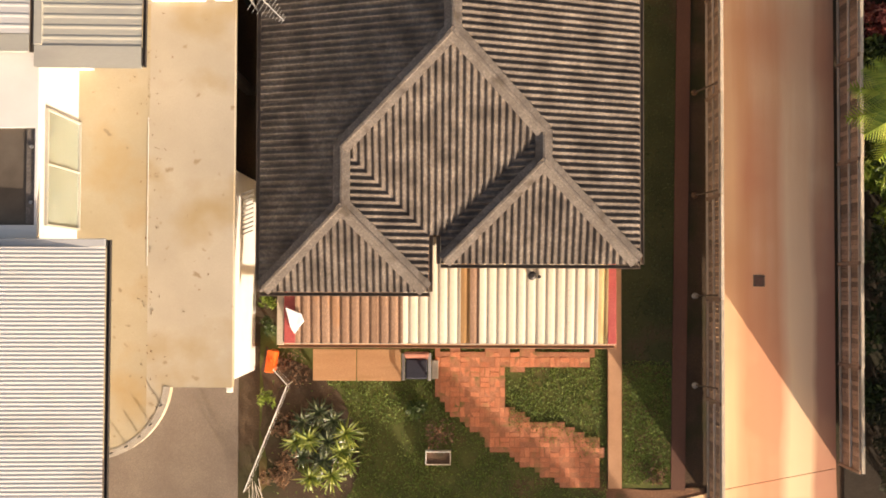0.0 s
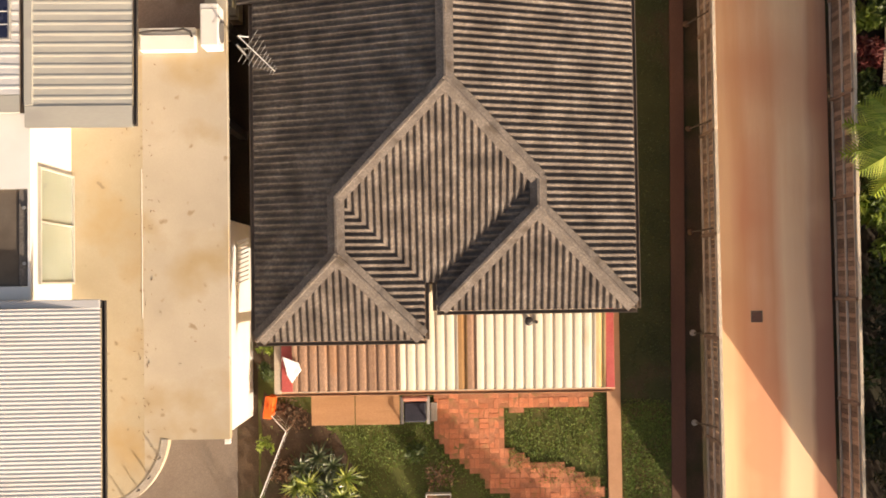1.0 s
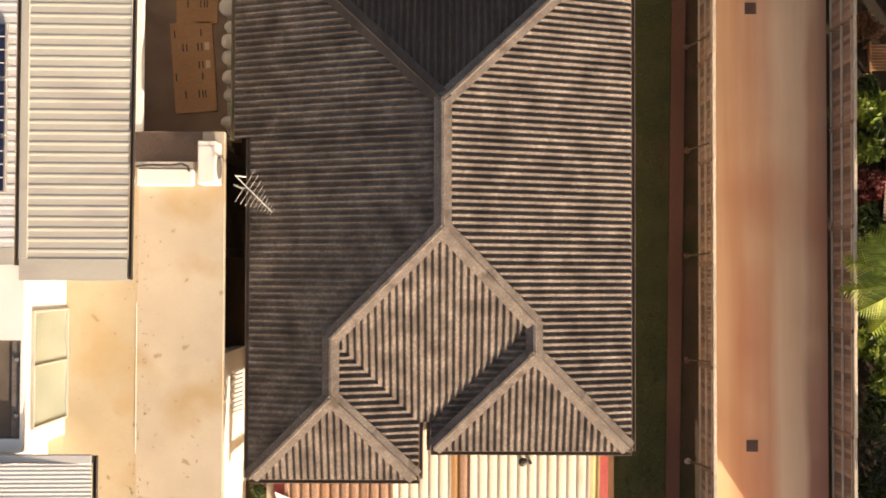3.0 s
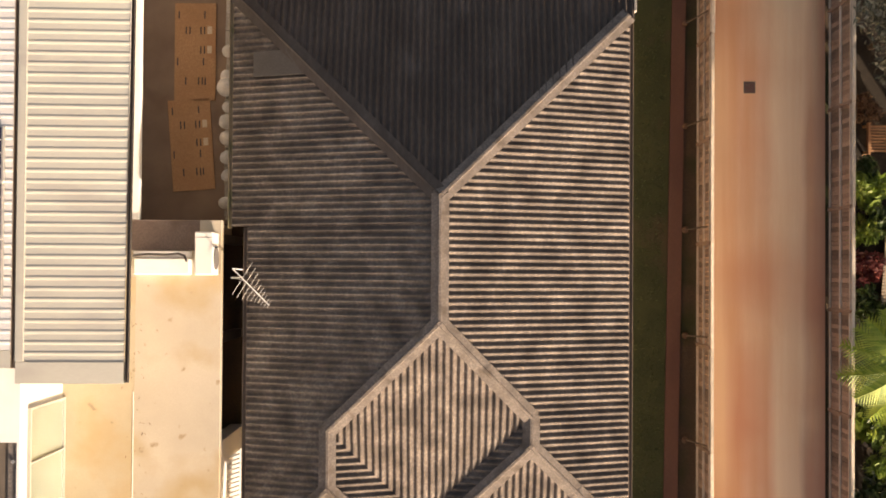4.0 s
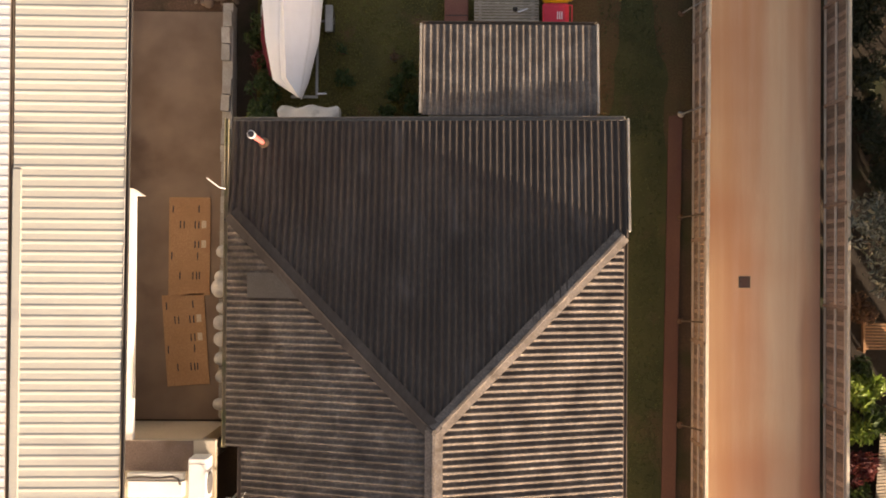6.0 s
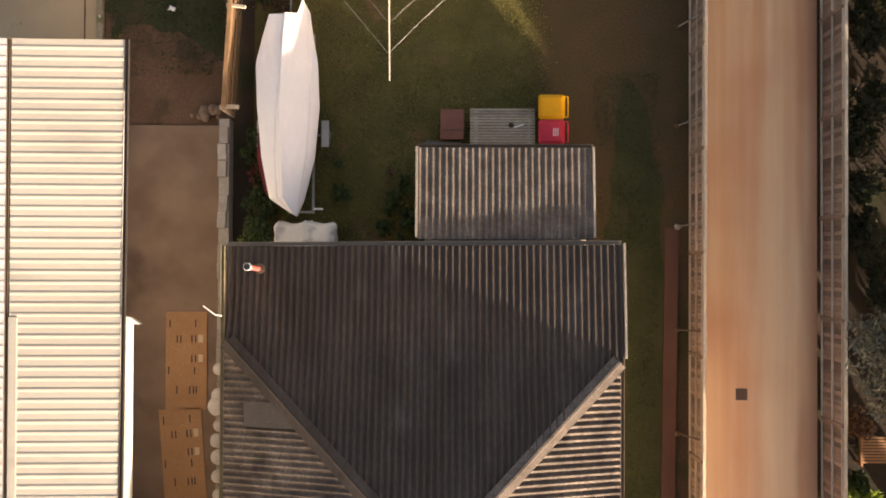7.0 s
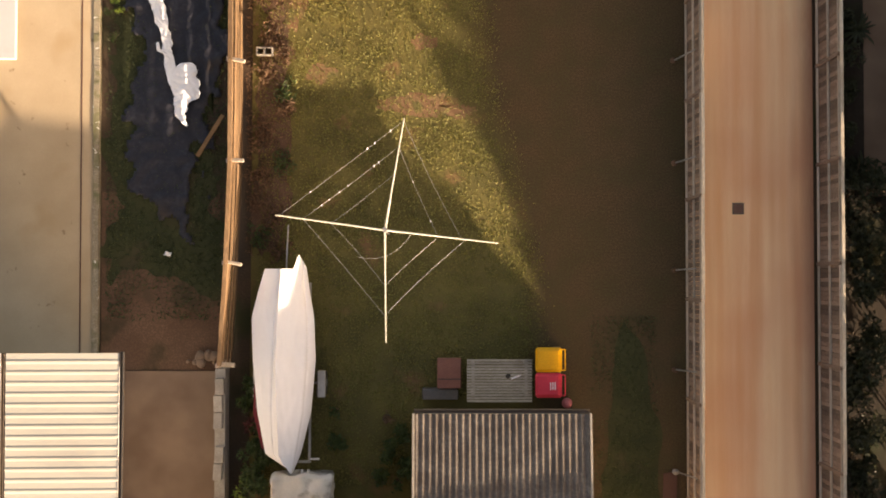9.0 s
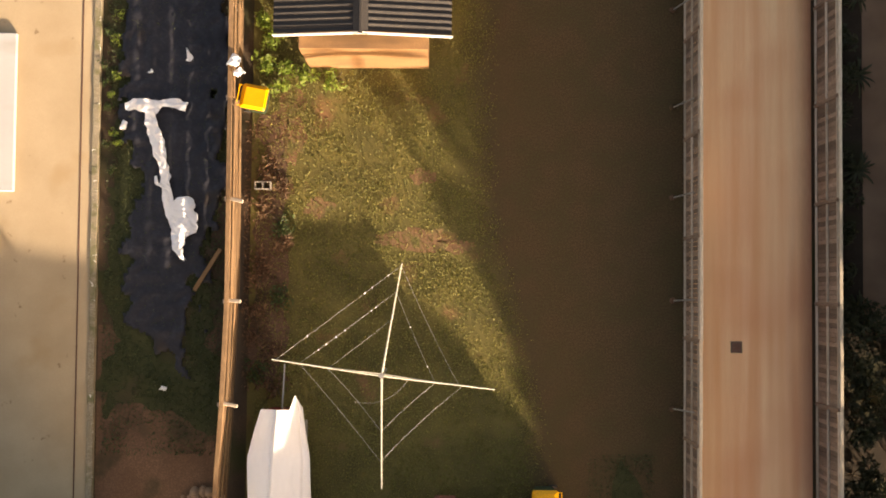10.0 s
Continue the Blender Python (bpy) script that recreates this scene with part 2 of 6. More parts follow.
BRICK = material("brick paver", (0.54, 0.185, 0.09), (0.65, 0.275, 0.15), 5.0, 0.9, 0.3, 40, rand=0.14, grit=0.4, stain=(0.34, 0.19, 0.09), stain_at=0.56, stain_scale=2.2)
BLOCK = material("pale block", (0.36, 0.32, 0.27), (0.46, 0.42, 0.36), 5.0, 0.9, 0.3, 50, rand=0.15)
PALE_STONE = material("pale garden stone", (0.56, 0.52, 0.46), (0.68, 0.64, 0.58), 6.0, 0.9, 0.25, 45, rand=0.1)
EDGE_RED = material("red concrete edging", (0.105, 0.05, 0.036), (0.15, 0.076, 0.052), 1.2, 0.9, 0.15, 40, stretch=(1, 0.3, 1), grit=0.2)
BORDER = material("brown concrete border", (0.43, 0.235, 0.13), (0.52, 0.30, 0.175), 2.0, 0.9, 0.15, 40, grit=0.2)
TARP = material("white tarpaulin", (0.88, 0.87, 0.86), (0.92, 0.91, 0.90), 1.2, 0.6, 0.03, 12, grit=0.03)
BLACK_SHEET = material("black plastic sheet", (0.019, 0.021, 0.029), (0.042, 0.040, 0.048), 2.5, 0.5, 0.2, 12, stain=(0.05, 0.032, 0.018), stain_at=0.60, stain_scale=0.9)
GLASS_BROWN = material("dark panel", (0.10, 0.08, 0.062), (0.14, 0.115, 0.09), 2.0, 0.8, 0.0, 30, spec=0.1, grit=0.1)
SOLAR = material("solar cells", (0.012, 0.016, 0.04), (0.02, 0.024, 0.055), 2.0, 0.25, 0.0, 30, spec=0.5)
YELLOW = material("yellow plastic", (0.84, 0.39, 0.012), (0.90, 0.45, 0.018), 3.0, 0.45, 0.03, 40)
FLUE_RED = material("faded red enamel", (0.50, 0.11, 0.10), (0.60, 0.20, 0.17), 3.0, 0.5, 0.03, 40)
PINK_RUBBER = material("faded pink rubber", (0.66, 0.17, 0.18), (0.74, 0.24, 0.25), 5.0, 0.6, 0.05, 40)
RED_PLASTIC = material("red plastic", (0.78, 0.045, 0.075), (0.85, 0.065, 0.10), 3.0, 0.45, 0.03, 40)
ORANGE = material("orange plastic", (0.85, 0.13, 0.02), (0.9, 0.16, 0.03), 3.0, 0.5, 0.03, 40)
GREEN_PLASTIC = material("dark green plastic", (0.03, 0.06, 0.035), (0.04, 0.075, 0.045), 3.0, 0.5, 0.03, 40)
GREY_WOOD = material("grey wood slat", (0.48, 0.40, 0.31), (0.62, 0.535, 0.43), 6.0, 0.85, 0.2, 45, stretch=(0.2, 1, 1), stain=(0.22, 0.19, 0.15), stain_at=0.58, stain_scale=3.0)
RUST = material("red brown tub", (0.26, 0.10, 0.07), (0.33, 0.14, 0.10), 3.0, 0.7, 0.1, 40)
BARK = material("bark", (0.10, 0.075, 0.05), (0.16, 0.12, 0.085), 5.0, 0.95, 0.6, 30)
GRASS = leaf_material("grass blade", (0.150, 0.145, 0.032), (0.240, 0.212, 0.058), 0.7, 0.25)
GRASS_FRONT = leaf_material("front grass blade", (0.080, 0.140, 0.023), (0.200, 0.262, 0.056), 0.7, 0.3)
SHED_PLY = material("weathered plywood", (0.27, 0.145, 0.065), (0.34, 0.19, 0.09), 1.8, 0.8, 0.1, 50, stretch=(0.5, 2.0, 1), stain=(0.18, 0.10, 0.05), stain_at=0.55, stain_scale=1.5)
COVER = material("grey cloth cover", (0.70, 0.67, 0.62), (0.82, 0.80, 0.76), 2.0, 0.8, 0.05, 30, stain=(0.26, 0.24, 0.21), stain_at=0.54, stain_scale=2.2, grit=0.15)
SHED_ROOF = material("paler roof sheet", (0.118, 0.100, 0.086), (0.225, 0.195, 0.168), 2.2, 0.9, 0.15, 14, stain=(0.10, 0.087, 0.076), stain_at=0.58, stain_scale=1.6, spec=0.1, grit=0.4)
EARTH = material("brown earth", (0.125, 0.07, 0.042), (0.19, 0.112, 0.07), 1.3, 0.95, 0.4, 25, stain=(0.062, 0.045, 0.023), stain_at=0.52, stain_scale=1.0)
# Turf darkened to carry the shade beside the house; also used in the yard.
TURF_DARKENED = material("shade-darkened turf", (0.034, 0.041, 0.014), (0.058, 0.060, 0.023), 1.3, 0.95, 0.4, 26, stain=(0.075, 0.05, 0.028), stain_at=0.58, grit=0.3)
# Blades darkened to match that turf.
GRASS_DARKENED = leaf_material("shade-darkened grass blade", (0.030, 0.045, 0.013), (0.078, 0.092, 0.028), 0.6, 0.3)
# Terrace concrete in the tone it has under shadow.
TERRACE_SHADE = material("shade-toned concrete", (0.16, 0.115, 0.095), (0.22, 0.165, 0.14), 1.8, 0.8, 0.1, 40, stain=(0.12, 0.085, 0.065), stain_at=0.55, stain_scale=1.5)
LEAF = leaf_material("leaf", (0.030, 0.060, 0.014), (0.084, 0.120, 0.030))
# Leaf greens darkened so the shade behind the side fence sits in them.
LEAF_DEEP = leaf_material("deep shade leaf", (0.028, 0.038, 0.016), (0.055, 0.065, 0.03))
# Pale end of the leaf tones paints in the sun sparkle; gloss adds more.
LEAF_SPARKLE = leaf_material("glossy leaf with painted sparkle", (0.05, 0.055, 0.032), (0.17, 0.17, 0.125), 0.2, 0.1)
LEAF_BRIGHT = leaf_material("bright leaf", (0.12, 0.20, 0.024), (0.27, 0.34, 0.06))
LEAF_LIME = leaf_material("lime palm leaf", (0.16, 0.26, 0.025), (0.40, 0.46, 0.07), 0.4, 0.3)
LEAF_DRY = leaf_material("dry leaf", (0.09, 0.05, 0.025), (0.24, 0.14, 0.08), 0.8)
LEAF_RED = leaf_material("red leaf", (0.10, 0.02, 0.02), (0.20, 0.05, 0.04))

# ---- building helpers ----
BASE = {}


def thing(name, x, y, z, label, category, group="", kind=""):
    ob = new(name)
    ob.empty_display_size = 0.2
    ob.location = (x, y, z)
    BASE[ob] = Vector((x, y, z))
    return tagged(ob, label, category, group, kind)


def put_mesh(name, me, mat):
    ob = new(name, me)
    if not me.materials:
        me.materials.append(mat)
    return ob


def part(name, bm, mat, parent, label="", kind="", smooth=False):
    """Links a bmesh, drawn in world metres, as one mesh under a thing or part."""
    base = BASE[parent]
    bmesh.ops.translate(bm, verts=bm.verts, vec=-base)
    me = bpy.data.meshes.new(name)
    bm.to_mesh(me)
    bm.free()
    if smooth:
        for p in me.polygons:
            p.use_smooth = True
    ob = put_mesh(name, me, mat)
    ob.parent = parent
    BASE[ob] = base
    return tagged(ob, label, "", "", kind)


def solo(name, bm, mat, label, category, group="", kind="", smooth=False):
    """Links a bmesh as a thing of one mesh, its origin at the middle of its foot."""
    lo = Vector([min(v.co[i] for v in bm.verts) for i in range(3)])
    hi = Vector([max(v.co[i] for v in bm.verts) for i in range(3)])
    base = Vector(((lo.x + hi.x) / 2, (lo.y + hi.y) / 2, lo.z))
    bmesh.ops.translate(bm, verts=bm.verts, vec=-base)
    me = bpy.data.meshes.new(name)
    bm.to_mesh(me)
    bm.free()
    if smooth:
        for p in me.polygons:
            p.use_smooth = True
    ob = put_mesh(name, me, mat)
    ob.location = base
    BASE[ob] = base
    return tagged(ob, label, category, group, kind)


def raw(verts, faces):
    bm = bmesh.new()
    vs = [bm.verts.new(v) for v in verts]
    for f in faces:
        bm.faces.new([vs[i] for i in f])
    return bm


def box(bm, x0, y0, z0, x1, y1, z1, bevel=0.0, turn=None):
    """Adds a box; turn: a matrix applied about its middle."""
    t = bmesh.new()
    mid = Vector(((x0 + x1) / 2, (y0 + y1) / 2, (z0 + z1) / 2))
    bmesh.ops.create_cube(t, size=1.0, matrix=Matrix.Diagonal((x1 - x0, y1 - y0, z1 - z0, 1)))
    if bevel:
        bmesh.ops.bevel(t, geom=t.edges[:], offset=bevel, segments=1, affect="EDGES")
    bmesh.ops.transform(t, verts=t.verts, matrix=Matrix.Translation(mid) @ (turn or Matrix.Identity(4)))
    me = bpy.data.meshes.new("tmp")
    t.to_mesh(me)
    t.free()
    bm.from_mesh(me)
    bpy.data.meshes.remove(me)
    return bm


def boxed(*args, **kw):
    return box(bmesh.new(), *args, **kw)


def bar(bm, a, b, r, sides=8, r2=None):
    """Adds a round bar from a to b."""
    a, b = Vector(a), Vector(b)
    q = (b - a).to_track_quat("Z", "Y").to_matrix().to_4x4()
    bmesh.ops.create_cone(bm, cap_ends=True, segments=sides, radius1=r, radius2=r if r2 is None else r2, depth=(b - a).length,
                          matrix=Matrix.Translation((a + b) / 2) @ q)
    return bm


def tube(points, r, sides=6):
    """One round tube through the points."""
    bm, rings = bmesh.new(), []
    pts = [Vector(p) for p in points]
    for i, p in enumerate(pts):
        d = (pts[min(i + 1, len(pts) - 1)] - pts[max(i - 1, 0)]).normalized()
        s = d.cross(Vector((0, 0, 1)))
        s = s.normalized() if s.length > 1e-6 else Vector((1, 0, 0))
        u = s.cross(d)
        rings.append([bm.verts.new(p + (s * math.cos(a) + u * math.sin(a)) * r) for a in [2 * math.pi * k / sides for k in range(sides)]])
    for a, b in zip(rings, rings[1:]):
        for k in range(sides):
            bm.faces.new((a[k], a[(k + 1) % sides], b[(k + 1) % sides], b[k]))
    bm.faces.new(rings[0][::-1])
    bm.faces.new(rings[-1])
    bmesh.ops.recalc_face_normals(bm, faces=bm.faces)
    return bm


def barred(*args, **kw):
    return bar(bmesh.new(), *args, **kw)


def beam(bm, a, b, w, h, bevel=0.0):
    """Adds a straight timber of width w and height h from a to b."""
    a, b = Vector(a), Vector(b)
    d = b - a
    side = d.cross(Vector((0, 0, 1)))
    side = side.normalized() if side.length > 1e-6 else Vector((1, 0, 0))
    up = side.cross(d).normalized()
    t = bmesh.new()
    bmesh.ops.create_cube(t, size=1.0, matrix=Matrix.Diagonal((w, d.length, h, 1)))
    if bevel:
        bmesh.ops.bevel(t, geom=t.edges[:], offset=bevel, segments=1, affect="EDGES")
    m = Matrix((side, d.normalized(), up)).transposed().to_4x4()
    bmesh.ops.transform(t, verts=t.verts, matrix=Matrix.Translation((a + b) / 2) @ m)
    me = bpy.data.meshes.new("tmp")
    t.to_mesh(me)
    t.free()
    bm.from_mesh(me)
    bpy.data.meshes.remove(me)
    return bm


def prism(poly, z0, z1):
    """A flat slab with the outline poly."""
    n = len(poly)
    verts = [(x, y, z0) for x, y in poly] + [(x, y, z1) for x, y in poly]
    area = sum(poly[i][0] * poly[(i + 1) % n][1] - poly[(i + 1) % n][0] * poly[i][1] for i in range(n))
    order = list(range(n)) if area > 0 else list(range(n))[::-1]
    faces = [[i + n for i in order], order[::-1]]
    for i in range(n):
        a, b = order[i], order[(i + 1) % n]
        faces.append([a, b, b + n, a + n])
    return raw(verts, faces)


def span(poly, axis, u):
    """Where the line axis = u crosses the outline: the least and the greatest of the other coordinate."""
    hits = []
    n = len(poly)
    for i in range(n):
        p, q = poly[i], poly[(i + 1) % n]
        a, b = p[axis], q[axis]
        if (a - u) * (b - u) <= 0 and abs(a - b) > 1e-9:
            f = (u - a) / (b - a)
            hits.append(p[1 - axis] + f * (q[1 - axis] - p[1 - axis]))
    return (min(hits), max(hits)) if len(hits) > 1 else None


def sheeting(poly, axis, height, pitch, depth, profile, thick=0.012, jitter=0.0):
    """Roof sheeting over a convex outline. Its ribs follow each other along axis (0: x, 1: y); height(x, y) is the plane.
    profile: (share of the pitch, share of the depth) round one rib."""
    lo, hi = min(p[axis] for p in poly), max(p[axis] for p in poly)
    us = []
    k = math.floor(lo / pitch)
    while k * pitch < hi:
        wob = jitter * math.sin(k * 12.9898) * depth
        for share, rise in profile:
            u = (k + share) * pitch
            if lo + 0.002 < u < hi - 0.002:
                us.append((u, rise * depth + wob))
        k += 1
    us = [(lo + 0.001, us[0][1])] + us + [(hi - 0.001, us[-1][1])]
    verts, faces = [], []
    for u, rise in us:
        s = span(poly, axis, u)
        if not s:
            continue
        for w in s:
            x, y = (u, w) if axis == 0 else (w, u)
            z = height(x, y) + rise
            verts += [(x, y, z), (x, y, z - thick)]
    n = len(verts) // 4
    flip = axis == 0
    for i in range(n - 1):
        a, b = 4 * i, 4 * (i + 1)
        tops = [a, b, b + 2, a + 2] if flip else [a, a + 2, b + 2, b]
        lows = [v + 1 for v in tops][::-1]
        faces += [tops, lows, [a, a + 1, b + 1, b] if flip else [a, b, b + 1, a + 1], [a + 2, b + 2, b + 3, a + 3] if flip else [a + 2, a + 3, b + 3, b + 2]]
    return raw(verts, faces)


WAVE = [(i / 8, 0.5 - 0.5 * math.cos(2 * math.pi * i / 8)) for i in range(8)]
RIBBED = [(0.0, 0), (0.5, 0), (0.64, 1), (0.8, 1), (0.94, 0)]
ROLL = [(0.0, 0.0), (0.08, 0.0), (0.16, 0.6), (0.3, 0.95), (0.5, 1.0), (0.7, 0.95), (0.86, 0.6), (0.94, 0.0)]


def clumps(bm, points, size, rng, flat=0.4):
    """Adds a bent leaf of two faces at every point."""
    for p in points:
        d = Vector((rng.gauss(0, 1), rng.gauss(0, 1), rng.gauss(0, flat))).normalized()
        w = d.cross(Vector((rng.gauss(0, 1), rng.gauss(0, 1), rng.gauss(0, 1)))).normalized()
        s = size * rng.uniform(0.6, 1.3)
        p = Vector(p)
        v = [bm.verts.new(c) for c in (p - d * s, p + w * s * 0.34, p + d * s - Vector((0, 0, s * 0.3)), p - w * s * 0.34)]
        bm.faces.new((v[0], v[1], v[2]))
        bm.faces.new((v[0], v[2], v[3]))
    return bm


def blades(region, count, tall, mat, name, label, rng, keep=None, z=0.0):
    """Grass over a set of rectangles, one object."""
    verts, faces = [], []
    total = sum((x1 - x0) * (y1 - y0) for x0, y0, x1, y1 in region)
    for x0, y0, x1, y1 in region:
        for _ in range(int(count * (x1 - x0) * (y1 - y0) / total)):
            x, y = rng.uniform(x0, x1), rng.uniform(y0, y1)
            if keep and not keep(x, y):
                continue
            dense = noise.noise((x * 1.1, y * 1.1, 3.0))
            if rng.random() < 0.35 - dense * 0.9:
                continue
            a, h = rng.uniform(0, 6.283), tall * rng.uniform(0.4, 1.2)
            w, lean = rng.uniform(0.008, 0.018), rng.uniform(0.3, 1.3) * h
            c, s = math.cos(a), math.sin(a)
            i = len(verts)
            verts += [(x - s * w, y + c * w, z), (x + s * w, y - c * w, z), (x + c * lean, y + s * lean, z + h)]
            faces.append((i, i + 1, i + 2))
    me = bpy.data.meshes.new(name)
    me.from_pydata(verts, [], faces)
    return tagged(put_mesh(name, me, mat), label, "grass", "", "stuff")


def pieces(parent, name, me, places):
    """Alike pieces on one mesh: objects of their own under a part of the setting."""
    base = BASE[parent]
    for m in places:
        ob = new(name, me)
        ob.parent = parent
        ob.matrix_local = Matrix.Translation(-base) @ m


DRY_SOIL = material("dry reddish soil", (0.20, 0.10, 0.055), (0.28, 0.15, 0.085), 2.0, 0.95, 0.4, 25, stain=(0.12, 0.085, 0.04), stain_at=0.55, stain_scale=2.0)

# ---- ground ----
solo("ground", raw([(-400, -400, -0.03), (400, -400, -0.03), (400, 400, -0.03), (-400, 400, -0.03)], [(0, 1, 2, 3)]), SOIL,
     "dark brown bare soil with patches of weeds", "ground", kind="structure")
rng = random.Random(4)


def sheet_of(name, poly, z0, z1, mat, label, category):
    return solo(name, prism(poly, z0, z1), mat, label, category, kind="structure")


def wavy(poly, amp=0.25, step=0.25):
    """The outline with its edges worn uneven."""
    out = []
    for (x0, y0), (x1, y1) in zip(poly, poly[1:] + poly[:1]):
        n = max(1, int(math.hypot(x1 - x0, y1 - y0) / step))
        for i in range(n):
            f = i / n
            x, y = x0 + (x1 - x0) * f, y0 + (y1 - y0) * f
            a = amp * (noise.noise((x * 0.9, y * 0.9, 1.0)) + 0.5 * noise.noise((x * 3, y * 3, 2.0)))
            b = amp * (noise.noise((x * 0.9, y * 0.9, 7.0)) + 0.5 * noise.noise((x * 3, y * 3, 8.0)))
            out.append((x + a, y + b))
    return out


sheet_of("lawn_rear", [(-4.3, 14.4), (6.24, 14.4), (6.24, 40), (-4.2, 40)], -0.2, 0.0, TURF, "patchy olive and straw coloured rear lawn", "lawn")
sheet_of("bare_earth", [(-7.9, 17.68), (-5.03, 17.68), (-5.03, 22), (-7.9, 22)], -0.2, -0.012, EARTH, "dusty brown bare earth with rubble", "soil")
sheet_of("garden_bed", wavy([(-4.2, 20.4), (-3.5, 20.6), (-3.3, 23), (-3.4, 25.2), (-3.6, 27.2), (-4.1, 27.2)], 0.3), -0.05, 0.005, EARTH, "brown soil bed with dead leaves along the board fence", "soil")
DRY = material("dry patch", (0.20, 0.11, 0.055), (0.28, 0.17, 0.09), 2.0, 0.95, 0.4, 25, stain=(0.13, 0.11, 0.04), stain_at=0.5, stain_scale=2.0)
for cx, cy, rx, ry, seed in ((-0.35, 24.15, 0.95, 0.26, 1), (-3.3, 26.9, 0.42, 0.8, 2), (-0.1, 25.65, 0.3, 0.2, 3), (0.75, 23.95, 0.4, 0.2, 4), (-2.6, 24.9, 0.35, 0.25, 5)):
    outline = []
    for k in range(56):
        a = 2 * math.pi * k / 56
        q = 1 + 0.55 * noise.noise((math.cos(a) * 1.4, math.sin(a) * 1.4, seed * 3.1)) + 0.35 * noise.noise((math.cos(a) * 4, math.sin(a) * 4, seed * 5.7))
        outline.append((cx + rx * q * math.cos(a), cy + ry * q * math.sin(a)))
    sheet_of("dry_patch", outline, -0.05, 0.003, DRY, "dry brown worn patch in the rear lawn", "lawn patch")
side_end = wavy([(5.62, 14.3), (5.6, 16.0), (5.3, 18.2), (4.8, 18.9), (4.45, 17.6), (4.35, 15.6), (4.25, 14.3)], 0.16, 0.2)
side_end = [p for p in side_end if p[1] > 14.5]
sheet_of("lawn_side", [(4.22, -1.4), (5.43, -1.4), (5.66, 14.3)] + side_end + [(4.22, 14.3)], -0.2, 0.005, TURF_DARKENED, "dark green grass strip beside the house", "lawn")
sheet_of("bare_corner", wavy([(3.84, -5.1), (6.2, -4.75), (6.2, -4.36), (3.84, -4.38)], 0.05, 0.2), -0.2, 0.002, DRY_SOIL, "dry reddish soil at the end of the garden border", "soil")
sheet_of("lawn_corner", [(4.22, -4.35), (5.38, -4.35), (5.43, -1.41), (4.22, -1.41)], -0.2, 0.005, TURF_FRONT, "sunlit yellow-green grass beside the garden border", "lawn")
sheet_of("lawn_front", [(-4.5, -9.0), (3.86, -9.0), (3.86, -0.5), (-4.5, -0.5)], -0.2, 0.0, TURF_FRONT, "green front lawn with worn edges", "lawn")
BED_OUTLINE = wavy([(-4.4, -1.0), (-3.3, -1.6), (-2.6, -2.1), (-2.2, -2.9), (-2.1, -3.9), (-2.5, -4.9), (-4.4, -4.9)], 0.22)
sheet_of("garden_bed", BED_OUTLINE, -0.05, 0.006, SOIL, "dark mulched garden bed under the yuccas", "soil")
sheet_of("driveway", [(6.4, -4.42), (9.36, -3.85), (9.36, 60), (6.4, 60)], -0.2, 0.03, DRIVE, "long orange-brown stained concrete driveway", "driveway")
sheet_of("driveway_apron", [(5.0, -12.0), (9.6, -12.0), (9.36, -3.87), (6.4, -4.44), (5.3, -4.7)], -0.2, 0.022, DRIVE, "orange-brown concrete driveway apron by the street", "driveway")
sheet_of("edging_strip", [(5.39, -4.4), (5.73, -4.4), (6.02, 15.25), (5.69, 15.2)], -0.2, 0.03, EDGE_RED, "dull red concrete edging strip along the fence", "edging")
sheet_of("border_path", [(3.88, -4.35), (4.2, -4.35), (4.2, 0.9), (3.88, 0.9)], -0.2, 0.09, BORDER, "sunlit brown concrete garden border", "edging")
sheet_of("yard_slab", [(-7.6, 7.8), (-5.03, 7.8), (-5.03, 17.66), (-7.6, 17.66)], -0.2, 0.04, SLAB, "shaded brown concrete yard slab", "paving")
sheet_of("yard_path", [(-30, 17.67), (-8.0, 17.67), (-8.0, 60), (-30, 60)], -0.2, 0.05, PATH_MAT, "sandy beige concrete path", "path")
sheet_of("yard_grass", wavy([(-7.7, 19.7), (-6.4, 20.1), (-5.0, 19.6), (-4.9, 45), (-7.7, 45)], 0.6, 0.12), -0.2, -0.005, TURF_DARKENED, "dark green weedy neighbouring yard", "lawn")
sheet_of("forecourt", [(-30, -14), (-5.02, -14), (-5.02, -0.8), (-30, -0.8)], -0.2, 0.03, AGGREGATE, "grey exposed aggregate concrete forecourt", "paving")
sheet_of("side_paving", [(10.62, 21.9), (30, 21.9), (30, 40), (10.62, 40)], -0.2, 0.0, SLAB, "dull brown paving beyond the side fence", "paving")
# Bed ground made near black so it reads as lying in shadow.
BED_SHADED = material("shade-darkened bed ground", (0.034, 0.026, 0.018), (0.055, 0.042, 0.03), 4.0, 0.95, 0.6, 40, stain=(0.03, 0.035, 0.014), stain_at=0.55)
sheet_of("side_bed", [(9.56, -12), (17.5, -12), (17.5, 12.48), (9.56, 12.48)], -0.2, 0.01, BED_SHADED, "planting bed behind the side fence, its ground darkened for shade", "soil")
sheet_of("side_bed", [(9.56, 12.5), (17.5, 12.5), (17.5, 21.88), (10.61, 21.88), (10.61, 40), (9.56, 40)], -0.2, 0.01, BED_SHADED, "hedge bed behind the side fence, its ground darkened for shade", "soil")

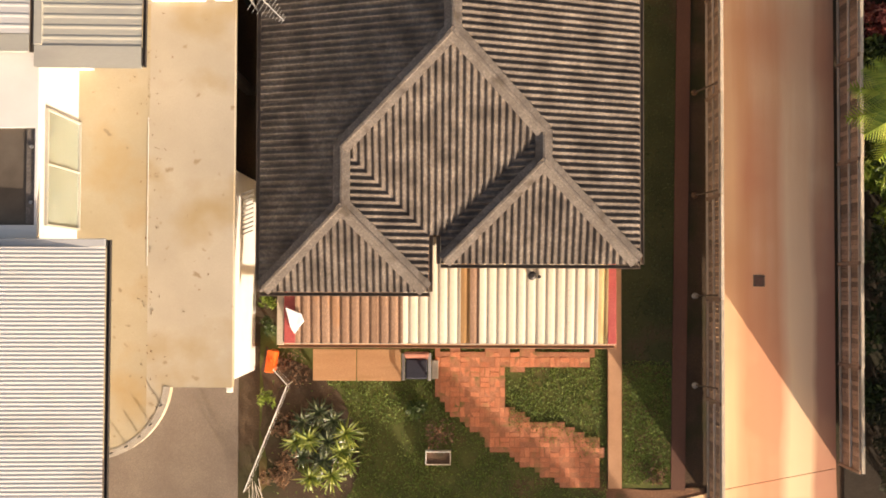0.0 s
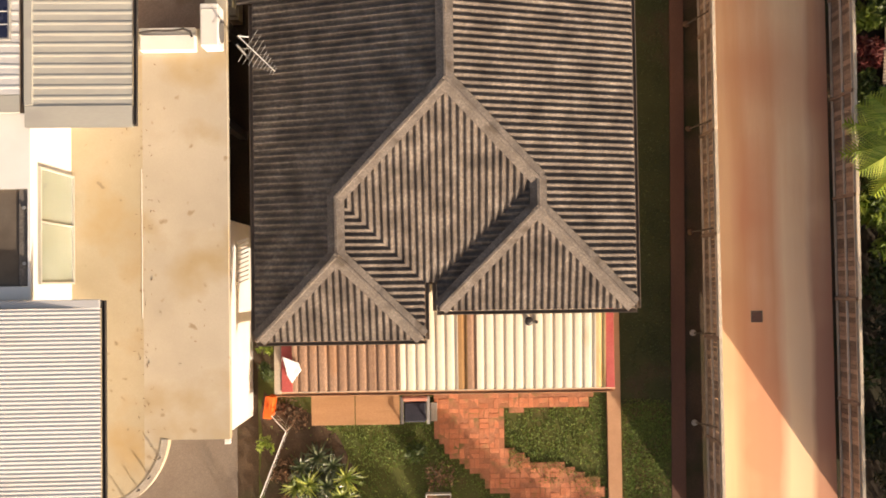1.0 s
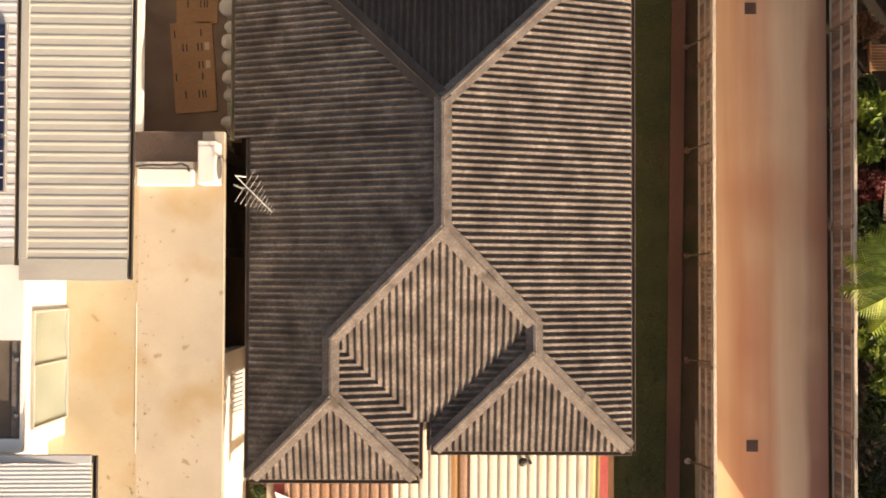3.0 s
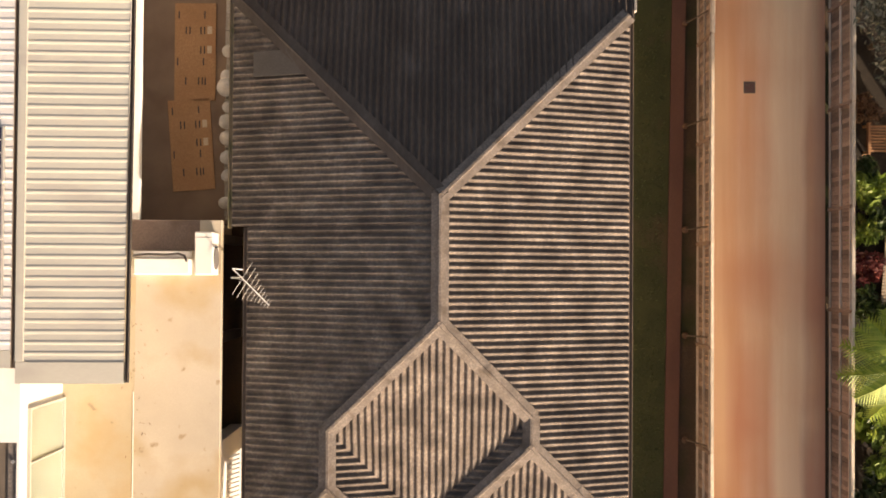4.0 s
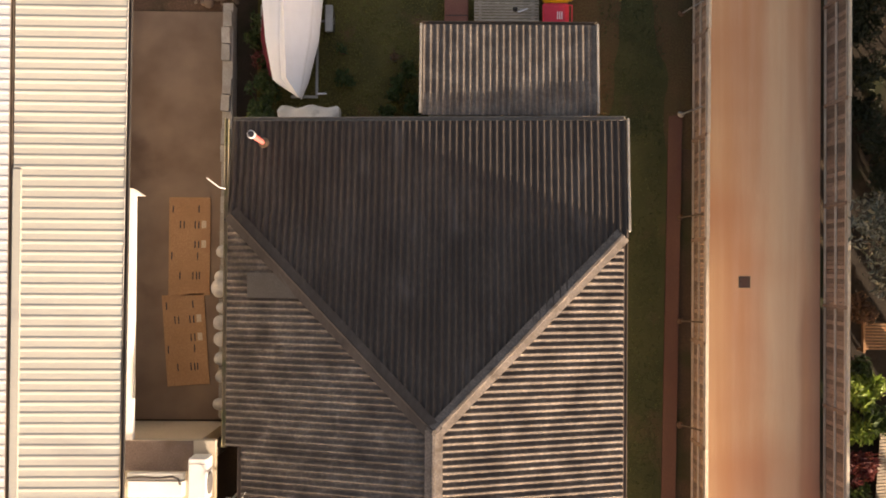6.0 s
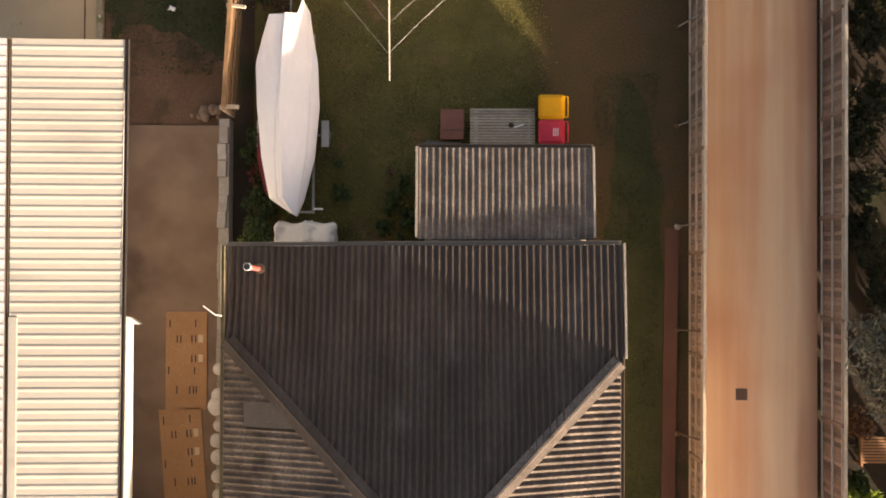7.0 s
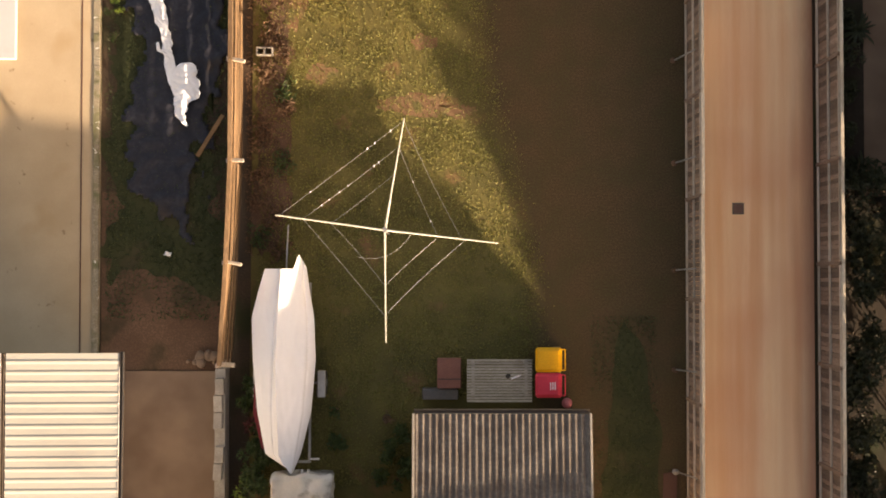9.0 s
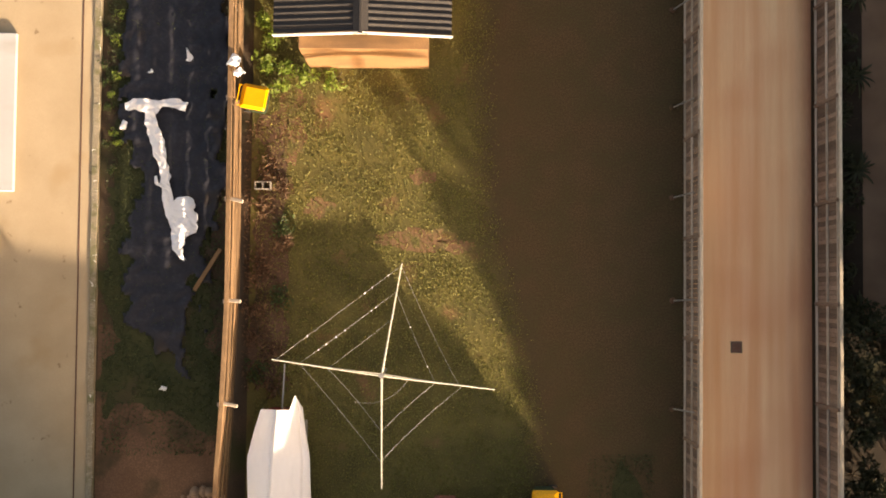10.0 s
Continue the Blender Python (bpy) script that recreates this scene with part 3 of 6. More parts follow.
# ---- the house ----
EAVE, SLOPE = 3.05, 0.387
RX, RY0, RY1 = 0.09, 5.66, 8.22                    # ridge line and its ends
XW, XE, XWN = -4.03, 4.12, -4.40
RZ = EAVE + SLOPE * 4.08
house = thing("house", 0, 7, 0, "old brown bungalow with a weathered corrugated hipped roof", "house")
LX, RXX = (XW - 0.41) / 2, (-0.15 + XE) / 2        # middles of the two front wings
LH, RH = (-0.41 - XW) / 2, (XE + 0.15) / 2
LY, RYF = 0.36, 0.97                                # their front eaves
LZ, RZ2 = EAVE + SLOPE * LH, EAVE + SLOPE * RH
LJ, RJ = RY0 - (RZ - LZ) / SLOPE, RY0 - (RZ - RZ2) / SLOPE


def west(x, y):
    return EAVE + SLOPE * (x - XW)


def east(x, y):
    return EAVE + SLOPE * (XE - x)


def north(x, y):
    return RZ - SLOPE * (y - RY1)


def rear_low(x, y):
    """The flatter rear skirt: straight falls from the foot of the north face to the rear eave."""
    t = (x - XWN) / (XE - XWN)
    foot = RY1 + RX - XWN + t * (XE + XWN - 2 * RX)
    z = RZ - SLOPE * (foot - RY1)
    return z + (2.505 + 0.155 * t - z) * (y - foot) / (14.69 + 0.05 * t - foot)


def super_six(name, poly, axis, height, mat=ROOF):
    deep = 0.045 if name.startswith("west") else 0.062
    return part("roof_sheeting", sheeting(poly, axis, height, 0.1465, deep, WAVE, jitter=0.04), mat, house)


roof_faces = [
    ("west", [(XW, LY), (LX, LY + LH), (LX, LJ), (RX, RY0), (RX, 7.64), (XW, 7.64)], 1, west),
    ("west rear", [(XWN, 7.64), (RX, 7.64), (RX, RY1), (XWN, RY1 + (RX - XWN))], 1, west),
    ("east", [(XE, RYF), (RXX, RYF + RH), (RXX, RJ), (RX, RY0), (RX, RY1), (XE, RY1 + XE - RX)], 1, east),
    ("left wing front", [(XW, LY), (-0.41, LY), (LX, LY + LH)], 0, lambda x, y: EAVE + SLOPE * (y - LY)),
    ("right wing front", [(-0.15, RYF), (XE, RYF), (RXX, RYF + RH)], 0, lambda x, y: EAVE + SLOPE * (y - RYF)),
    ("left wing side", [(-0.41, LY), (-0.41, LJ - LH), (LX, LJ), (LX, LY + LH)], 1, lambda x, y: EAVE + SLOPE * (-0.41 - x)),
    ("right wing side", [(-0.15, RYF), (-0.15, RJ - RH), (RXX, RJ), (RXX, RYF + RH)], 1, lambda x, y: EAVE + SLOPE * (x + 0.15)),
    ("front", [(RX, RY0), (RXX, RJ), (-0.15, RJ - RH), (-0.41, LJ - LH), (LX, LJ)], 0, lambda x, y: RZ - SLOPE * (RY0 - y)),
    ("north", [(RX, RY1), (XE, RY1 + XE - RX), (XWN, RY1 + RX - XWN)], 0, north),
]
for name, poly, axis, height in roof_faces:
    super_six(name, poly, axis, height, ROOF_SHADED if name == "north" else ROOF)
knee = RY1 + 4.03
super_six("rear", [(XWN, RY1 + RX - XWN - 0.08), (XE, RY1 + XE - RX - 0.08), (XE + 0.1, RY1 + XE - RX - 0.08), (XE + 0.1, 14.74), (XWN, 14.69)], 0, rear_low, ROOF_SHADED)


def capping(a, b, width=0.17, lift=0.055, roll=0.15):
    """A ridge or hip cap of two wings and a roll."""
    a, b = Vector(a), Vector(b)
    d = (b - a).normalized()
    s = d.cross(Vector((0, 0, 1))).normalized()
    bm = bmesh.new()
    rows = []
    drop = 0.05
    for p in (a - d * 0.05, b + d * 0.05):
        row = []
        for k, h in ((-1.0, -drop), (-roll - 0.1, -0.008), (-roll, 0.018), (roll, 0.018), (roll + 0.1, -0.008), (1.0, -drop)):
            row.append(bm.verts.new(p + s * k * width + Vector((0, 0, lift + h + 0.012))))
        rows.append(row)
    for i in range(5):
        bm.faces.new((rows[0][i], rows[1][i], rows[1][i + 1], rows[0][i + 1]))
    bmesh.ops.recalc_face_normals(bm, faces=bm.faces)
    g = bmesh.ops.extrude_face_region(bm, geom=bm.faces[:])
    bmesh.ops.translate(bm, verts=[e for e in g["geom"] if isinstance(e, bmesh.types.BMVert)], vec=(0, 0, -0.015))
    bmesh.ops.recalc_face_normals(bm, faces=bm.faces)
    return bm


def run_of_caps(a, b, width=0.18, low=0.0, roll=0.15, mat=CAP):
    a, b = Vector(a), Vector(b)
    n = max(1, round((b - a).length / 1.35))
    for i in range(n):
        lift = 0.055 - low + 0.008 * (i % 2)
        part("ridge_capping", capping(a.lerp(b, i / n), a.lerp(b, (i + 1) / n), width, lift, roll), mat, house)


A, N = (RX, RY0, RZ), (RX, RY1, RZ)
LA, LJP = (LX, LY + LH, LZ), (LX, LJ, LZ)
RA, RJP = (RXX, RYF + RH, RZ2), (RXX, RJ, RZ2)
for a, b in ((A, N), (A, LJP), (A, RJP), (LJP, LA), (RJP, RA), (LA, (XW + 0.1, LY + 0.1, EAVE + 0.04)), (LA, (-0.5, LY + 0.09, EAVE + 0.035)),
             (RA, (-0.05, RYF + 0.1, EAVE + 0.04)), (RA, (XE - 0.1, RYF + 0.1, EAVE + 0.04)),
             (N, (XE - 0.05, RY1 + XE - RX - 0.05, EAVE + 0.02))):
    run_of_caps(a, b)
# This hip cap takes the darkened tone too, since no sun reaches it.
run_of_caps(N, (XWN + 0.1, RY1 + RX - XWN - 0.1, EAVE - 0.10), 0.19, 0.0, 0.04, ROOF_SHADED)


def gutter_run(a, b, mat=GUTTER, w=0.085, h=0.09):
    """An open gutter: a channel with a floor and two lips."""
    a, b = Vector(a), Vector(b)
    s = (b - a).cross(Vector((0, 0, 1))).normalized()
    h2, t = w / 2, 0.012
    shape = [(-h2, 0), (-h2, -h), (h2, -h), (h2, 0), (h2 - t, 0), (h2 - t, -h + t), (-h2 + t, -h + t), (-h2 + t, 0)]
    verts = [p + s * u + Vector((0, 0, v)) for p in (a, b) for u, v in shape]
    faces = [[i, (i + 1) % 8, 8 + (i + 1) % 8, 8 + i] for i in range(8)]
    bm = raw(verts, faces)
    bmesh.ops.recalc_face_normals(bm, faces=bm.faces)
    return bm


for a, b in (((XW, LY - 0.05, 3.05), (-0.38, LY - 0.05, 3.05)), ((-0.15, RYF - 0.05, 3.05), (XE + 0.02, RYF - 0.05, 3.05)),
             ((-0.36, LY, 3.05), (-0.36, LJ - LH, 3.05)), ((-0.2, RYF, 3.05), (-0.2, RJ - RH, 3.05)),
             ((XE + 0.05, RYF, 3.05), (XE + 0.05, knee, 3.05)), ((XW - 0.05, LY, 3.05), (XW - 0.05, 7.62, 3.05)),
             ):
    part("gutter", gutter_run(a, b), GUTTER, house)
part("gutter", gutter_run((XWN - 0.05, 7.6, 2.91), (XWN - 0.05, 14.7, 2.9)), KERB, house, "dull beige side gutter")
part("gutter", gutter_run((XWN, 14.74, 2.485), (XE + 0.1, 14.80, 2.635)), BLOCK, house, "pale grey rear gutter")
for a, b in (((XE + 0.12, knee + 0.05, 3.08), (XE + 0.14, 14.78, 2.68)),):
    part("barge_board", beam(bmesh.new(), a, b, 0.05, 0.12, 0.006), BLOCK, house, "pale grey barge board")
# walls, from the footing to the eaves
for x0, y0, x1, y1, z in ((-3.55, 0.85, -0.85, 3.3, 2.98), (0.3, 1.45, 3.66, 3.3, 2.98), (-3.55, 3.3, 3.66, 12.0, 2.98), (-3.95, 12.0, 3.72, 14.35, 2.47)):
    part("wall", boxed(x0, y0, 0, x1, y1, z), CREAM_WALL, house, "cream painted house wall")
SKY_SHEET = material("dull grey sheet", (0.075, 0.068, 0.062), (0.10, 0.092, 0.085), 3.0, 0.85, 0.1, 40)
skylight = prism([(-3.93, 10.84), (-2.82, 10.84), (-3.2, 11.37), (-3.93, 11.37)], 0, 0.02)
for v in skylight.verts:
    v.co.z += west(v.co.x, 0) + 0.055
part("skylight_sheet", skylight, SKY_SHEET, house, "flat grey replacement roof sheet")

# ---- the front verandah ----
verandah = thing("verandah", 0, 0, 0, "timber verandah roofed with cream and brown ribbed sheets", "verandah")


def ver_z(x, y):
    return 2.5 + 0.13 * (y + 0.75)


runs = [(-3.32, -0.97, VER_BROWN, "brown"), (-0.97, 0.29, VER_CREAM, "cream"), (0.29, 0.497, VER_RUST, "rusty brown"), (0.497, 0.70, VER_BROWN, "brown"), (0.70, 3.29, VER_CREAM, "cream"), (3.29, 3.5, VER_OCHRE, "ochre stained")]
for x0, x1, mat, tone in runs:
    n = max(1, round((x1 - x0) / 0.64))
    for i in range(n):
        a, b = x0 + (x1 - x0) * i / n, x0 + (x1 - x0) * (i + 1) / n
        back = 0.52 if b < -0.3 else 1.12
        if a < -0.3 < b or (-0.45 < a and b < 0.0):
            back = 1.55
        part("roof_sheet", sheeting([(a, -0.76), (b, -0.76), (b, back), (a, back)], 0, ver_z, 0.2135, 0.038, ROLL), mat, verandah, tone + " ribbed roof sheet")
part("edge_flashing", boxed(-3.56, -0.76, 2.50, -3.325, 0.5, 2.57, 0.006), RED_PAINT, verandah, "red painted edge board")
part("edge_flashing", boxed(3.51, -0.76, 2.50, 3.69, 1.1, 2.57, 0.006), RED_PAINT, verandah, "red painted edge board")
part("barge_board", boxed(-3.72, -0.8, 2.42, -3.57, 0.5, 2.55, 0.006), CREAM_WALL, verandah, "faded cream barge board")
part("drip_edge", boxed(-3.56, -0.785, 2.475, 3.7, -0.765, 2.512), CREAM_WALL, verandah, "pale drip edge below the sheets")
part("gutter", gutter_run((-3.7, -0.83, 2.48), (3.7, -0.83, 2.48), GUTTER, 0.08), BORDER, verandah, "faded brown gutter")
for x in (-3.6, -1.2, 1.2, 3.6):
    part("post", boxed(x - 0.05, -0.75, 0.1, x + 0.05, -0.65, 2.42, 0.006), WHITE, verandah)
part("deck", boxed(-3.6, -0.9, 0.0, 3.7, 1.4, 0.14), EDGE_RED, verandah, "red concrete verandah floor")

# ---- rear lean-to ----
lean = thing("rear_shed", 1.7, 15.9, 0, "lean-to shed with a grey corrugated roof against the house", "shed")
part("roof_sheeting", sheeting([(-0.25, 14.86), (3.61, 14.86), (3.61, 16.9), (-0.25, 16.9)], 0, lambda x, y: 2.23 + 0.12 * (16.96 - y), 0.1465, 0.058, WAVE, jitter=0.05), SHED_ROOF, lean)
part("wall", boxed(-0.1, 14.4, 0, 3.5, 16.75, 2.16), CREAM_WALL, lean, "shaded cream shed wall")
part("barge_board", beam(bmesh.new(), (-0.28, 14.9, 2.52), (-0.28, 16.92, 2.28), 0.05, 0.11, 0.006), BLOCK, lean)
part("barge_board", beam(bmesh.new(), (3.64, 14.9, 2.52), (3.64, 16.92, 2.28), 0.05, 0.11, 0.006), BLOCK, lean)
part("gutter", gutter_run((-0.27, 16.95, 2.23), (3.64, 16.95, 2.23)), GUTTER, lean)

# ---- the two-storey neighbour ----
villa = thing("villa", -8, 8, 0, "white two-storey house with cream metal roofs and a terrace", "house")


def arc(cx, cy, r, a0, a1, n=14):
    return [(cx + r * math.cos(radians(a0 + (a1 - a0) * i / n)), cy + r * math.sin(radians(a0 + (a1 - a0) * i / n))) for i in range(n + 1)]


DECK_Z = 3.05
curve = arc(-7.65, -1.5, 1.75, -6, -78)
deck = [(-4.6, 7.77), (-12, 7.77), (-12, -3.25)] + curve[::-1] + [(-5.9, -1.69), (-4.6, -1.69)]
part("terrace_deck", prism(deck, DECK_Z - 0.25, DECK_Z), RENDERED, villa, "sandy beige concrete terrace")
SCREED = material("yellowed terrace screed", (0.375, 0.318, 0.215), (0.43, 0.37, 0.265), 0.9, 0.85, 0.06, 45, stain=(0.36, 0.255, 0.125), stain_at=0.50, stain_scale=0.45, grit=0.14, spots=(0.26, 0.205, 0.13), spot_scale=3.6, spot_at=0.68)
part("terrace_screed", prism([(-6.42, 6.55), (-12, 6.55), (-12, -3.05)] + arc(-7.65, -1.5, 1.58, -78, -39, 8), DECK_Z, DECK_Z + 0.004), SCREED, villa, "yellow-stained part of the terrace floor")
part("wall", boxed(-4.95, -1.55, 0, -4.62, 3.0, DECK_Z - 0.25), WHITE, villa, "white rendered terrace wall")
for y in (5.1, 7.3):
    part("post", boxed(-4.9, y, 0, -4.7, y + 0.2, DECK_Z - 0.25, 0.01), DARK_METAL, villa, "dark steel terrace post")
part("wall", boxed(-12, -1.45, 0, -4.96, -1.25, DECK_Z - 0.25), WHITE, villa)
part("wall", boxed(-12, 7.5, 0, -4.96, 7.75, DECK_Z - 0.25), CREAM_WALL, villa)
part("wall", boxed(-12, 1.3, DECK_Z, -7.95, 5.1, 5.85), WHITE, villa, "white upper storey wall")
part("wall", boxed(-12, 5.11, 0, -7.62, 17.6, 5.85), WHITE, villa)
part("wall", boxed(-12, -9, 0, -8.3, 1.29, 6.1), WHITE, villa)
# curved kerb at the terrace's rounded corner
inner = arc(-7.65, -1.5, 1.60, -6, -78)
part("kerb", prism(curve + inner[::-1], DECK_Z, DECK_Z + 0.012), BLOCK, villa, "pale curved terrace kerb")
for a in (-20, -36, -48, -60, -72):
    x, y = -7.65 + 1.66 * math.cos(radians(a)), -1.5 + 1.66 * math.sin(radians(a))
    part("kerb_pin", barred((x, y, DECK_Z), (x, y, DECK_Z + 0.17), 0.018), DARK_METAL, villa, "short steel baluster stub")
# roofs
part("roof_sheeting", sheeting([(-7.76, 4.98), (-5.78, 4.98), (-5.68, 18.5), (-7.76, 18.5)], 1, lambda x, y: 6.1 + 0.05 * (-5.75 - x), 0.2, 0.010, RIBBED), METAL_CREAM, villa, "cream ribbed metal roof")
part("flashing", sheeting([(-7.76, 4.58), (-5.78, 4.58), (-5.78, 4.98), (-7.76, 4.98)], 1, lambda x, y: 6.115 + 0.05 * (-5.75 - x), 0.2, 0.0, [(0.0, 0), (0.5, 0)], 0.12), METAL_CREAM, villa, "cream roof flashing")
part("gutter", gutter_run((-5.73, 4.6, 6.12), (-5.63, 18.52, 6.12), DARK_METAL, 0.06, 0.1), DARK_METAL, villa, "dark brown gutter")
part("flashing", boxed(-7.775, 4.99, 6.12, -7.61, 13.3, 6.22, 0.01), METAL_CREAM, villa)
part("roof_sheeting", sheeting([(-12, 5.2), (-7.86, 5.2), (-7.86, 18.5), (-12, 18.5)], 1, lambda x, y: 6.2 + 0.06 * (-7.8 - x), 0.2, 0.010, RIBBED), METAL_WHITE, villa, "pale grey ribbed metal roof")
part("flashing", boxed(-12, 4.86, 6.1, -7.86, 5.2, 6.2, 0.01), METAL_CREAM, villa)
part("gutter", gutter_run((-7.82, 4.86, 6.2), (-7.82, 18.5, 6.2), DARK_METAL, 0.06, 0.1), GUTTER, villa)
part("roof_sheeting", sheeting([(-12, -10), (-6.4, -10), (-6.38, 1.2), (-12, 1.2)], 1, lambda x, y: 6.2 + 0.05 * (-6.35 - x), 0.0785, 0.009, WAVE), METAL_WHITE, villa, "white corrugated metal roof")
part("flashing", boxed(-12, 1.2, 6.1, -6.38, 1.36, 6.22, 0.01), METAL_WHITE, villa)
part("gutter", gutter_run((-6.33, -10, 6.2), (-6.32, 1.34, 6.2), DARK_METAL, 0.07, 0.1), DARK_METAL, villa)
part("flat_roof", prism([(-12, 3.46), (-7.74, 3.46), (-7.74, 5.1), (-12, 5.1)], 5.86, 6.0), WHITE, villa, "white flat roof")
part("flat_roof", boxed(-12, 1.37, 5.86, -7.74, 1.62, 6.0), WHITE, villa)
part("flat_roof", boxed(-7.79, 1.62, 5.86, -7.74, 3.46, 6.0), WHITE, villa)
part("roof_panel", boxed(-12, 1.63, 5.86, -7.97, 3.45, 5.93), GLASS_BROWN, villa, "dark sunken roof panel")
part("panel_frame", boxed(-7.97, 1.63, 5.86, -7.8, 3.45, 5.96, 0.008), CAP, villa, "grey panel frame with two bolts")
for y in (2.05, 3.1):
    part("bolt", barred((-7.86, y, 5.95), (-7.86, y, 6.0), 0.035), STEEL, villa)
# sliding glass door to the terrace
part("door_frame", boxed(-7.94, 1.66, DECK_Z, -7.88, 3.98, DECK_Z + 0.05), METAL_CREAM, villa, "white aluminium sliding door frame")
for y0, y1 in ((1.66, 1.70), (2.875, 2.905), (3.94, 3.98)):
    part("door_stile", boxed(-7.94, y0, DECK_Z + 0.05, -7.89, y1, 5.0), METAL_CREAM, villa)
part("door_head", boxed(-7.94, 1.66, 5.0, -7.88, 3.98, 5.05), METAL_CREAM, villa)
GLASS = bpy.data.materials.new("clear glass")
GLASS.use_nodes = True
glass_bsdf = GLASS.node_tree.nodes["Principled BSDF"]
glass_bsdf.inputs["Transmission Weight"].default_value = 1.0
glass_bsdf.inputs["Roughness"].default_value = 0.02
glass_bsdf.inputs["Base Color"].default_value = (0.93, 0.96, 0.93, 1)
CURTAIN = material("pale curtain", (0.15, 0.175, 0.145), (0.24, 0.265, 0.225), 0.9, 0.15, 0.0, 10, spec=0.6, grit=0.0)
for y0, y1 in ((1.70, 2.87), (2.91, 3.94)):
    part("curtain", boxed(-7.949, y0, DECK_Z + 0.05, -7.932, y1, 5.0), CURTAIN, villa, "pale greenish curtain behind the glass")
    pane = part("pane", boxed(-7.922, y0, DECK_Z + 0.05, -7.916, y1, 5.0), GLASS, villa, "clear glass door pane")
    pane.visible_shadow = False
# Ten white slats stand in for the stripes of sunlight on this wall.
for k in range(10):
    y = 1.68 + 0.1 * k
    part("louvre_slat", beam(bmesh.new(), (-4.6, y - .05, 1.98), (-4.34, y + .05, 2.05), 0.04, 0.012), WHITE, villa, "white slat standing in for a light stripe on the terrace wall")
# Thin dark plate painting the shadow on the terrace's rear strip.
part("damp_patch", boxed(-6.6, 7.12, DECK_Z, -5.06, 7.765, DECK_Z + 0.006), TERRACE_SHADE, villa, "strip of terrace behind the trough with its shade painted on")
# awning beam over the yard
part("awning_beam", boxed(-6.6, 7.78, 2.9, -6.36, 13.0, 3.08, 0.01), WHITE, villa, "white awning beam")
part("awning_bracket", prism([(-6.62, 13.0), (-6.16, 13.0), (-6.36, 13.14), (-6.62, 13.2)], 2.95, 3.1), WHITE, villa)
part("awning_wire", barred((-6.58, 13.1, 3.02), (-6.58, 18.0, 3.02), 0.016, 6), WHITE, villa, "thin white awning rail")

# ---- fences ----
def paling_fence(name, x, y0, y1, top_at, face, label, gap=0.007):
    """Posts and three rails on the side `face` (-1 west, 1 east), close palings behind them, and a cap; top_at(y) is the height."""
    f = thing(name, x, (y0 + y1) / 2, 0, label, "fence")
    r = random.Random(int(abs(y0) * 10) + 7)
    y = y0
    while y < y1 - 0.05:
        step = min(2.4, y1 - y)
        h = top_at(y + step / 2) + r.uniform(-0.004, 0.004)
        part("post", boxed(x + face * 0.005, y - 0.035, 0, x + face * 0.045, y + 0.035, h - 0.12, 0.006), PALING_STRIP, f)
        for z in (0.12, h * 0.52, h - 0.1):
            part("rail", boxed(x + min(0, face * 0.05), y + 0.046, z - 0.022, x + max(0, face * 0.05), y + step - 0.046, z + 0.022, 0.004), PALE_RAIL, f)
        part("cap_rail", boxed(x - 0.035, y, h, x + 0.04, y + step - 0.004, h + 0.035, 0.005), PALE_WOOD, f, "pale timber cap")
        bm = bmesh.new()
        n = max(1, int(step / 0.105))
        for i in range(n):
            a = y + i * step / n
            top = h - r.uniform(0, 0.03)
            d = r.uniform(-0.008, 0.008)
            box(bm, x - face * 0.02 + d, a, 0.03, x - face * 0.005 + d, a + step / n - gap - r.uniform(0.0, gap), top)
        part("paling_panel", bm, PALING_STRIP, f, kind="stuff")
        y += step
    return f


PALE_RAIL = material("grey weathered rail", (0.50, 0.41, 0.31), (0.64, 0.54, 0.43), 4.0, 0.9, 0.2, 45, stretch=(1, 0.15, 1), rand=0.2)
drive_fence = paling_fence("paling_fence", 6.29, -4.6, 45, lambda y: 1.44 if y < 10 else min(1.7, 1.44 + (y - 10) * 0.02), -1, "grey-brown weathered timber paling fence with stays beside the driveway")
for y in (-1.88, 0.27, 2.7, 5.2, 7.75, 10.25, 12.75, 15.25, 17.7, 20.1, 22.7, 25.2, 27.4, 29.8):
    part("stay", barred((6.0, y, 0.06), (6.24, y + 0.03, 1.18), 0.02, 7), BARK if y < 14 else STEEL, drive_fence, "thin fence stay")
    bm = bmesh.new()
    bmesh.ops.create_icosphere(bm, subdivisions=2, radius=0.085, matrix=Matrix.Translation((5.98, y, 0.05)) @ Matrix.Diagonal((1, 0.9, 0.6, 1)))
    for v in bm.verts:
        v.co += v.normal * noise.noise(v.co * 7) * 0.025
    part("footing", bm, BLOCK if y in (-1.88, 0.27, 15.25) else EARTH, drive_fence, "rounded concrete footing")
paling_fence("paling_fence", 9.47, -3.75, 45, lambda y: min(1.68, 1.44 + 0.0115 * (y + 3)), -1, "tall brown timber paling fence with three rails", gap=0.004)

